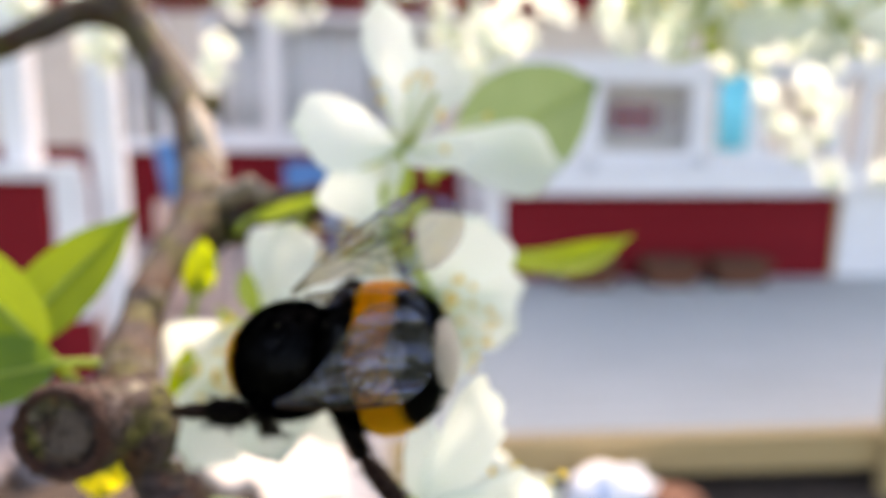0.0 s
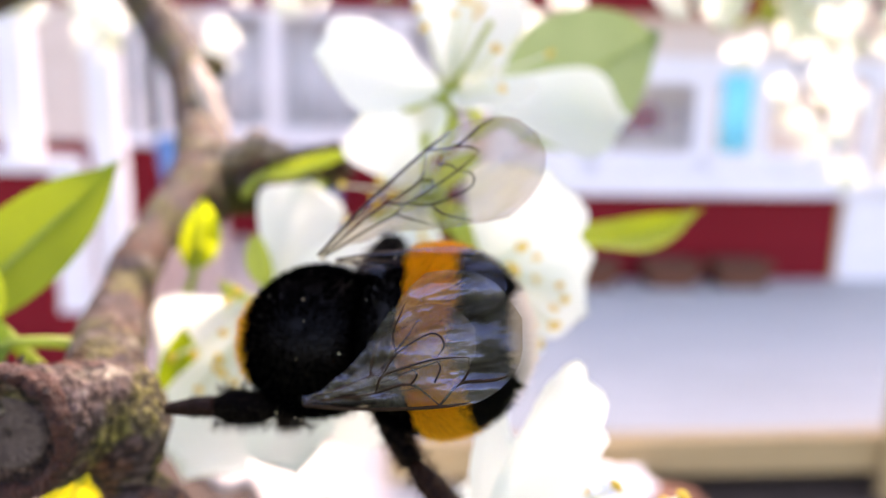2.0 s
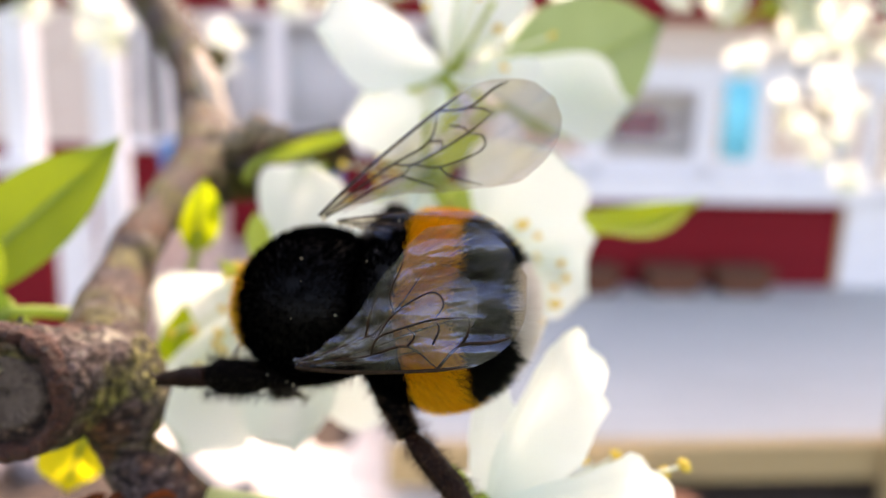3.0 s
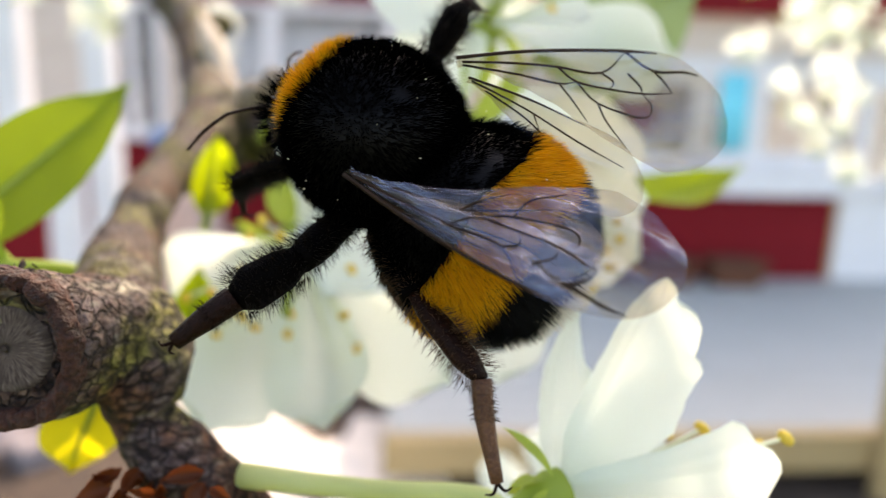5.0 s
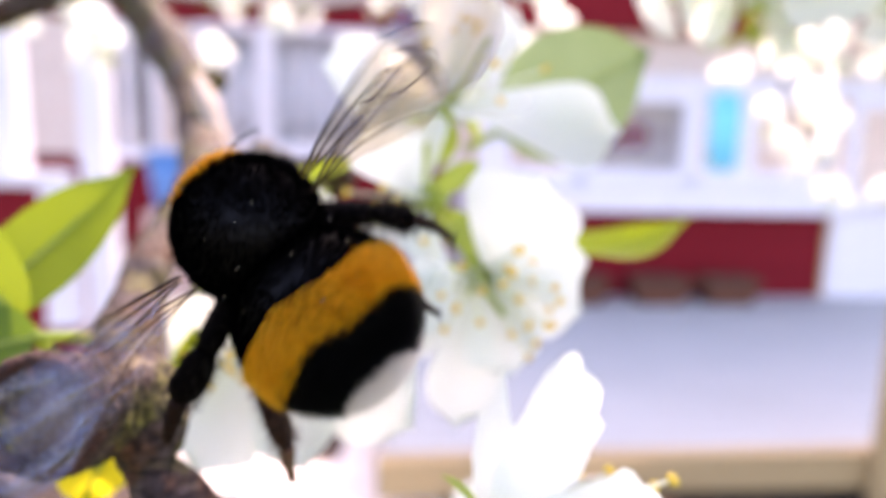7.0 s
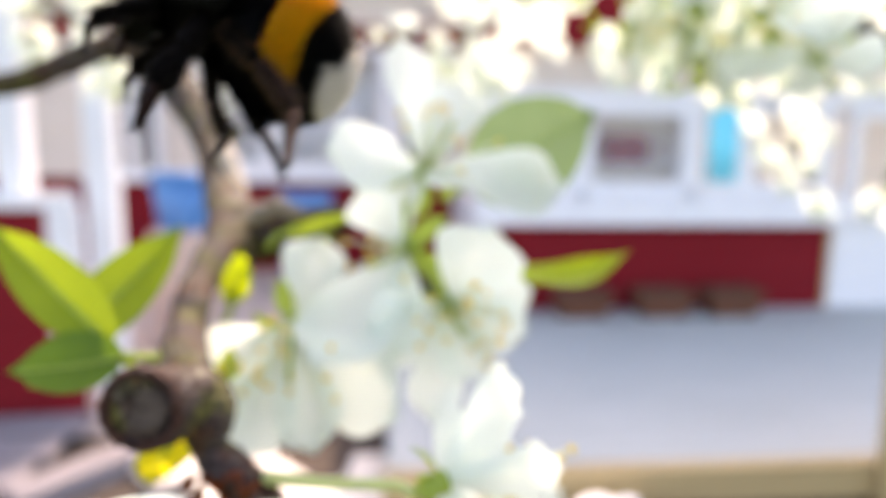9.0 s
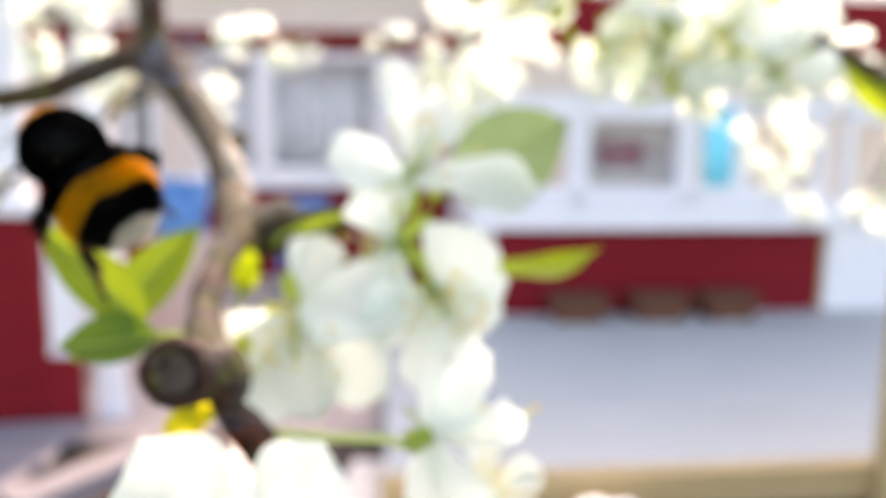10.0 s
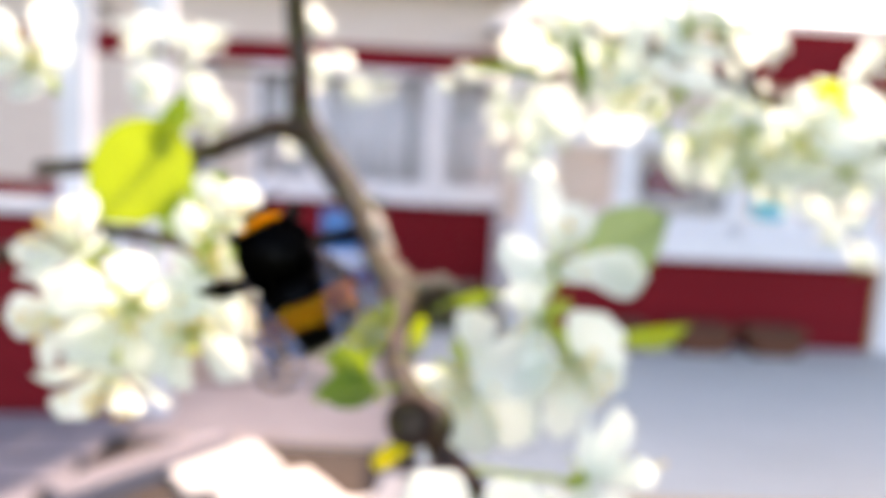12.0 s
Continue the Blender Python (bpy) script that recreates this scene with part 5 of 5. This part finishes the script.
FORE_VEINS = [
    (0.13, [(0.0, 0.0), (0.2, 0.01), (0.4, 0.01), (0.62, 0.01), (0.74, 0.015)]),
    (0.10, [(0.62, 0.02), (0.72, 0.16), (0.84, 0.10), (0.90, 0.04)]),
    (0.09, [(0.02, 0.5), (0.2, 0.34), (0.36, 0.30), (0.52, 0.26), (0.62, 0.02)]),
    (0.08, [(0.36, 0.30), (0.42, 0.48), (0.54, 0.44), (0.66, 0.40), (0.78, 0.34)]),
    (0.08, [(0.52, 0.26), (0.56, 0.34), (0.54, 0.44)]), (0.08, [(0.62, 0.22), (0.66, 0.32), (0.66, 0.40)]),
    (0.08, [(0.72, 0.16), (0.76, 0.24), (0.78, 0.34)]), (0.07, [(0.42, 0.48), (0.50, 0.62), (0.66, 0.60), (0.70, 0.48), (0.66, 0.40)]),
    (0.07, [(0.50, 0.62), (0.52, 0.80), (0.60, 0.95)]), (0.08, [(0.02, 0.8), (0.22, 0.66), (0.36, 0.60), (0.42, 0.48)]),
    (0.07, [(0.36, 0.60), (0.40, 0.76), (0.46, 0.92)]),
]
HIND_VEINS = [(0.09, [(0, 0.02), (0.3, 0.02), (0.6, 0.05)]), (0.07, [(0.02, 0.5), (0.3, 0.36), (0.6, 0.30), (0.85, 0.25)]), (0.07, [(0.1, 0.7), (0.35, 0.62), (0.6, 0.7), (0.75, 0.85)]), (0.06, [(0.35, 0.36), (0.42, 0.62)])]
WINGS = {}
for s in (1, -1):
    WINGS[s] = (wing("fore_wing", s, 14.2, 6.0, 0.5, FORE_VEINS, "smoky clear fore wing with brown veins"),
                wing("hind_wing", s, 10.2, 3.9, 0.3, HIND_VEINS, "small clear hind wing"))


def limb(name, hip, way, radii, label="", shin=M_LEG, foot=M_BROWN, hair=M_FUR_BROWN):
    """A jointed hairy leg: thigh, shin and foot, from the hip outwards (bee's space, mm)."""
    h = Vector(hip)
    pts = [(Vector(p) - h) * MM for p in way]
    th = part(name, tube([pts[0] * (-1.0 if name == "mid_leg" else 0.0), pts[0] * 0.5, pts[0]], [radii[0] * MM * 0.8, radii[0] * MM, radii[0] * MM * 0.8], 12, 4), M_LEG, bee, label, m=pose(*(h * MM)))
    a, b = pts[0], pts[1]
    part("shin", tube([a, a.lerp(b, 0.25), a.lerp(b, 0.75), b], [radii[1] * 0.6 * MM, radii[1] * MM, radii[1] * 1.1 * MM, radii[1] * 0.6 * MM], 12, 4, flat=0.7), shin, th)
    part("foot", tube([b] + pts[2:], [radii[2] * MM, radii[2] * MM * 0.9, radii[2] * MM * 0.6][:len(pts) - 1], 8, 4), foot, th)
    tip = pts[-1]
    d = (pts[-1] - pts[-2]).normalized()
    for s in (1, -1):
        side = d.orthogonal().normalized() * s
        part("claw", tube([tip, tip + d * 0.4 * MM + side * 0.25 * MM, tip + d * 0.35 * MM + side * 0.6 * MM], [0.09 * MM, 0.07 * MM, 0.03 * MM], 5, 3), M_BROWN, th)
    # leg hairs along thigh and shin
    verts, faces = [], []
    for q0, q1, r, n in ((pts[0] * (-0.6 if name == "mid_leg" else 0.0), pts[0], radii[0], 1100), (a, b, radii[1], 1000), (b, pts[2], radii[2] * 0.9, 420)):
        t = (q1 - q0).normalized()
        o = t.orthogonal().normalized()
        w = t.cross(o)
        for i in range(n):
            ang, f = rng.uniform(0, 6.28), rng.uniform(0.02, 1)
            out = o * math.cos(ang) + w * math.sin(ang)
            p = q0.lerp(q1, f) + out * r * 0.9 * MM
            g = (out + t * rng.uniform(0.1, 0.8)).normalized() * rng.uniform(0.25, 1.0) ** 1.4 * MM * (1.0 if n > 500 else 0.45)
            e = t * 0.016 * MM
            k = len(verts)
            verts += [tuple(p + e), tuple(p - e), tuple(p + out.cross(t) * 0.022 * MM), tuple(p + g)]
            faces += [(k, k + 1, k + 3), (k + 1, k + 2, k + 3), (k + 2, k, k + 3)]
    me = bpy.data.meshes.new("leg_fur")
    me.from_pydata(verts, [], faces)
    me.materials.append(hair)
    part("leg_fur", me, None, th)
    return th


LEGS = {}
for s in (1, -1):
    LEGS["fore", s] = limb("fore_leg", (2.3, s * 2.2, -2.6), [(4.0, s * 3.6, -4.6), (5.0, s * 4.2, -6.4), (4.8, s * 4.0, -7.6), (4.4, s * 4.2, -8.6)], (0.6, 0.55, 0.28))
    LEGS["hind", s] = limb("hind_leg", (-2.6, -2.9, -2.9), [(-4.2, -5.0, -4.6), (-6.6, -5.4, -6.2), (-8.4, -5.0, -7.6), (-9.8, -5.4, -9.0)], (0.85, 0.8, 0.42)) if s < 0 else limb("hind_leg", (-3.0, 3.0, -2.4), [(-6.7, 5.7, -1.9), (-11.2, 7.8, -2.3), (-12.1, 8.9, -3.3), (-13.6, 10.3, -4.8)], (0.82, 0.74, 0.46), "", M_BROWN, M_RUSTY, M_FUR_TAWNY)
LEGS["mid", 1] = limb("mid_leg", (-1.4, 3.2, -2.3), [(-0.9, 6.4, -2.4), (0.4, 9.4, -3.4), (0.9, 10.5, -4.2), (1.4, 11.6, -5.2)], (0.85, 1.0, 0.60))
LEGS["mid", -1] = limb("mid_leg", (-0.2, -3.0, -2.4), [(-1.6, -6.6, -0.6), (-3.0, -8.8, 1.4), (-3.6, -9.8, 0.8), (-4.4, -10.6, 0.0)], (0.8, 0.85, 0.36))

BEE_WAY = [
    (0, pose(-0.0071, 0.0527, 1.4807, -54.8, 9.1, 161.4)),
    (0.5, pose(-0.0073, 0.0542, 1.4804, -56.3, 7.8, 160.6)),
    (1, pose(-0.0087, 0.0551, 1.4801, -56.2, 7.5, 163.6)),
    (1.5, pose(-0.0081, 0.0561, 1.4805, -57.9, 8.5, 160.7)),
    (2, pose(-0.0080, 0.0569, 1.4789, -59.5, 8.2, 160.7)),
    (2.5, pose(-0.0077, 0.0558, 1.4781, -60.1, 7.4, 158.7)),
    (3, pose(-0.0080, 0.0555, 1.4791, -59.2, 5.7, 159.6)),
    (3.2, pose(-0.0082, 0.0561, 1.4798, -57.3, 2.7, 160.1)),
    (4, pose(-0.0078, 0.0558, 1.4833, -53.4, -17.6, 161.8)),
    (4.8, pose(-0.0075, 0.0556, 1.4848, -47.3, -34.9, 163.6)),
    (5, pose(-0.0080, 0.0561, 1.4844, -47.1, -35.0, 164.1)),
    (5.5, pose(-0.0102, 0.0529, 1.4847, -49.2, -23.6, 174.0)),
    (5.8, pose(-0.0101, 0.0555, 1.4854, -39.5, -24.4, 164.8)),
    (6, pose(-0.0099, 0.0565, 1.4860, -34.6, -24.7, 159.5)),
    (6.5, pose(-0.0092, 0.0572, 1.4884, -45.5, -38.1, 166.5)),
    (6.8, pose(-0.0116, 0.0558, 1.4878, -52.5, -39.0, 154.1)),
    (7, pose(-0.0130, 0.0552, 1.4857, -57.1, -39.7, 146.4)),
    (7.2, pose(-0.0101, 0.0586, 1.4883, -38.7, -56.2, 128.4)),
    (8, pose(-0.0069, 0.0604, 1.5012, -14.3, -22.1, 156.6)),
    (8.8, pose(-0.0104, 0.0532, 1.5118, 21.9, -25.4, 170.3)),
    (9, pose(-0.0170, 0.0495, 1.5093, 21.8, -23.4, 170.6)),
    (9.5, pose(-0.0308, 0.0544, 1.5029, 13.4, -39.4, 160.7)),
    (10, pose(-0.0375, 0.0583, 1.4986, -48.4, -42.9, 154.9)),
    (10.5, pose(-0.0416, 0.0614, 1.4947, -59.8, -55.6, 161.7)),
    (11, pose(-0.0400, 0.0517, 1.4956, -63.3, -60.3, 159.7)),
    (11.5, pose(-0.0378, 0.0350, 1.4994, -57.8, -56.5, 153.6)),
    (12, pose(-0.0433, 0.0289, 1.5038, -68.1, -58.1, 165.8)),
]


def wing_pose(side, hind, sweep, lift, twist):
    """A wing's pose in the bee's space: sweep 0 is straight out, 90 straight back; lift raises it; twist drops its leading edge."""
    a, b, c = radians(sweep), radians(lift), radians(twist)
    d = Vector((-math.sin(a) * math.cos(b), math.cos(a) * math.cos(b), math.sin(b)))
    e = Vector((math.cos(a), math.sin(a), 0))
    up = d.cross(e)
    e = e * math.cos(c) + up * math.sin(c)
    n = d.cross(e)
    if side < 0:
        d, e, n = Vector((d.x, -d.y, d.z)), Vector((-e.x, e.y, -e.z)), None
        n = d.cross(e)
    m = Matrix((d, e, n)).transposed().to_4x4()
    m.translation = Vector((-1.9 if hind else -0.9, side * (4.1 if hind else 4.3), 2.7 if hind else 3.0)) * MM
    return m


def wing_rows(side, hind):
    """Folded while the bee feeds; one wing swings out; then beating in flight; folded again."""
    if side > 0:
        rest = [(0, 86, 18, 26), (1.0, 86, 19, 26), (2.5, 89, 19, 30), (3.2, 89, 19, 30), (4.0, 89, 19, 14), (4.8, 89, 20, -3), (5.0, 89, 20, -3), (5.5, 76, 25, -6)]
    else:
        rest = [(0, 55, 6, -8), (2.5, 52, 6, -4), (3.2, 52, 6, -4), (4.8, 47, 6, -10), (5.0, 47, 6, -10), (5.5, 42, 24, 0)]
    rows = []
    for t, sweep, lift, twist in rest:
        rows.append((t, wing_pose(side, hind, sweep + ((6 if side > 0 else 38 if t < 4 else 26) if hind else 0), lift - ((2 if side > 0 else 4) if hind else 0), twist)))
    beats = list(range(172, 187, 2)) + list(range(189, 206, 2)) + list(range(206, 279, 2)) + list(range(279, 294, 2)) + list(range(294, 311, 2))
    high, low = (40, -42) if side > 0 else (60, -20)
    for k, f in enumerate(beats):          # beating
        up = k % 2 == 0
        rows.append(((f - 1) / FPS, wing_pose(side, hind, (12 if up else -18) - (22 if side > 0 and 191 <= f <= 202 else 0), high if up else low, -10 if up else 14)))
    for t, sweep, lift, twist in ((10.45, 46, 28, 4), (10.8, 60, 24, 2), (11.4, 68, 22, 0), (12, 70, 22, 0)):
        rows.append((t, wing_pose(side, hind, sweep + (6 if hind else 0), lift, twist)))
    return rows


def leg_aim(leg, foot, target):
    """The leg swung about its hip so that its foot points to target (bee's space, mm)."""
    hip = leg.matrix_basis.translation
    a, b = Vector(foot) * MM - hip, Vector(target) * MM - hip
    out = min(max(0.0, b.length - a.length), 2.8 * MM)     # the hip joint stretches a little
    return Matrix.Translation(hip + b.normalized() * out) @ a.rotation_difference(b).to_matrix().to_4x4()


def leg_rows(leg, foot, steps):
    return [(t, leg_aim(leg, foot, p)) for t, p in steps]


def motions():
    walk(bee, BEE_WAY)
    for s in (1, -1):
        walk(WINGS[s][0], wing_rows(s, False))
        walk(WINGS[s][1], wing_rows(s, True))
    walk(LEGS["mid", 1], leg_rows(LEGS["mid", 1], (1.4, 11.6, -5.2), [
        (0, (9.4, 3.8, 0.6)), (1, (9.0, 4.2, 0.8)), (2.5, (8.3, 4.3, 2.2)), (3.2, (8.6, 5.4, 0.6)), (4.0, (5.5, 8.5, -3.5)), (4.8, (0.3, 13.2, -1.4)), (5.0, (0.3, 13.2, -1.4)), (5.5, (1.2, 10.9, -5.0)),
        (6.0, (-1.5, 13.0, -6.6)), (6.5, (-4.4, 15.0, -7.9)), (7.0, (-5.4, 12.5, -4.1)), (7.6, (-2.5, 6.0, -12.5)), (9.8, (-2.5, 6.0, -12.5)), (10.4, (1.0, 11.0, -7.0)), (12, (1.0, 11.0, -7.0))]))
    walk(LEGS["hind", 1], leg_rows(LEGS["hind", 1], (-13.6, 10.3, -4.8), [
        (0, (-6.5, 9.6, -5.7)), (2.5, (-6.4, 8.4, -4.4)), (3.2, (-7.0, 8.6, -4.6)), (4.8, (-13.6, 9.6, 0.2)), (5.0, (-13.6, 9.6, 0.2)), (5.5, (-13.1, 9.8, -4.3)), (6.05, (-15.9, 9.5, -5.7)), (6.35, (-17.0, 9.2, -7.0)),
        (6.5, (-11.0, 9.3, -7.5)), (7.2, (-10.5, 8.0, -9.0)), (7.6, (-12.0, 6.0, -10.0)), (9.8, (-12.0, 6.0, -10.0)), (10.4, (-12.5, 8.0, -8.0)), (12, (-12.5, 8.0, -8.0))]))
    walk(LEGS["mid", -1], leg_rows(LEGS["mid", -1], (-4.4, -10.6, 0.0), [
        (0, (-2.0, -8.0, -9.0)), (3.2, (-2.0, -8.0, -9.0)), (4.6, (1.1, -11.4, -1.5)), (5.0, (1.1, -11.4, -1.5)), (5.5, (-1.5, -10.8, 1.0)), (6.5, (1.3, -11.7, -4.0)), (7.0, (-8.5, -8.6, -0.5)), (7.6, (-3.0, -6.0, -9.0)), (9.8, (-3.0, -6.0, -9.0)), (10.4, (-2.0, -9.0, -7.0)), (12, (-2.0, -9.0, -7.0))]))


motions()
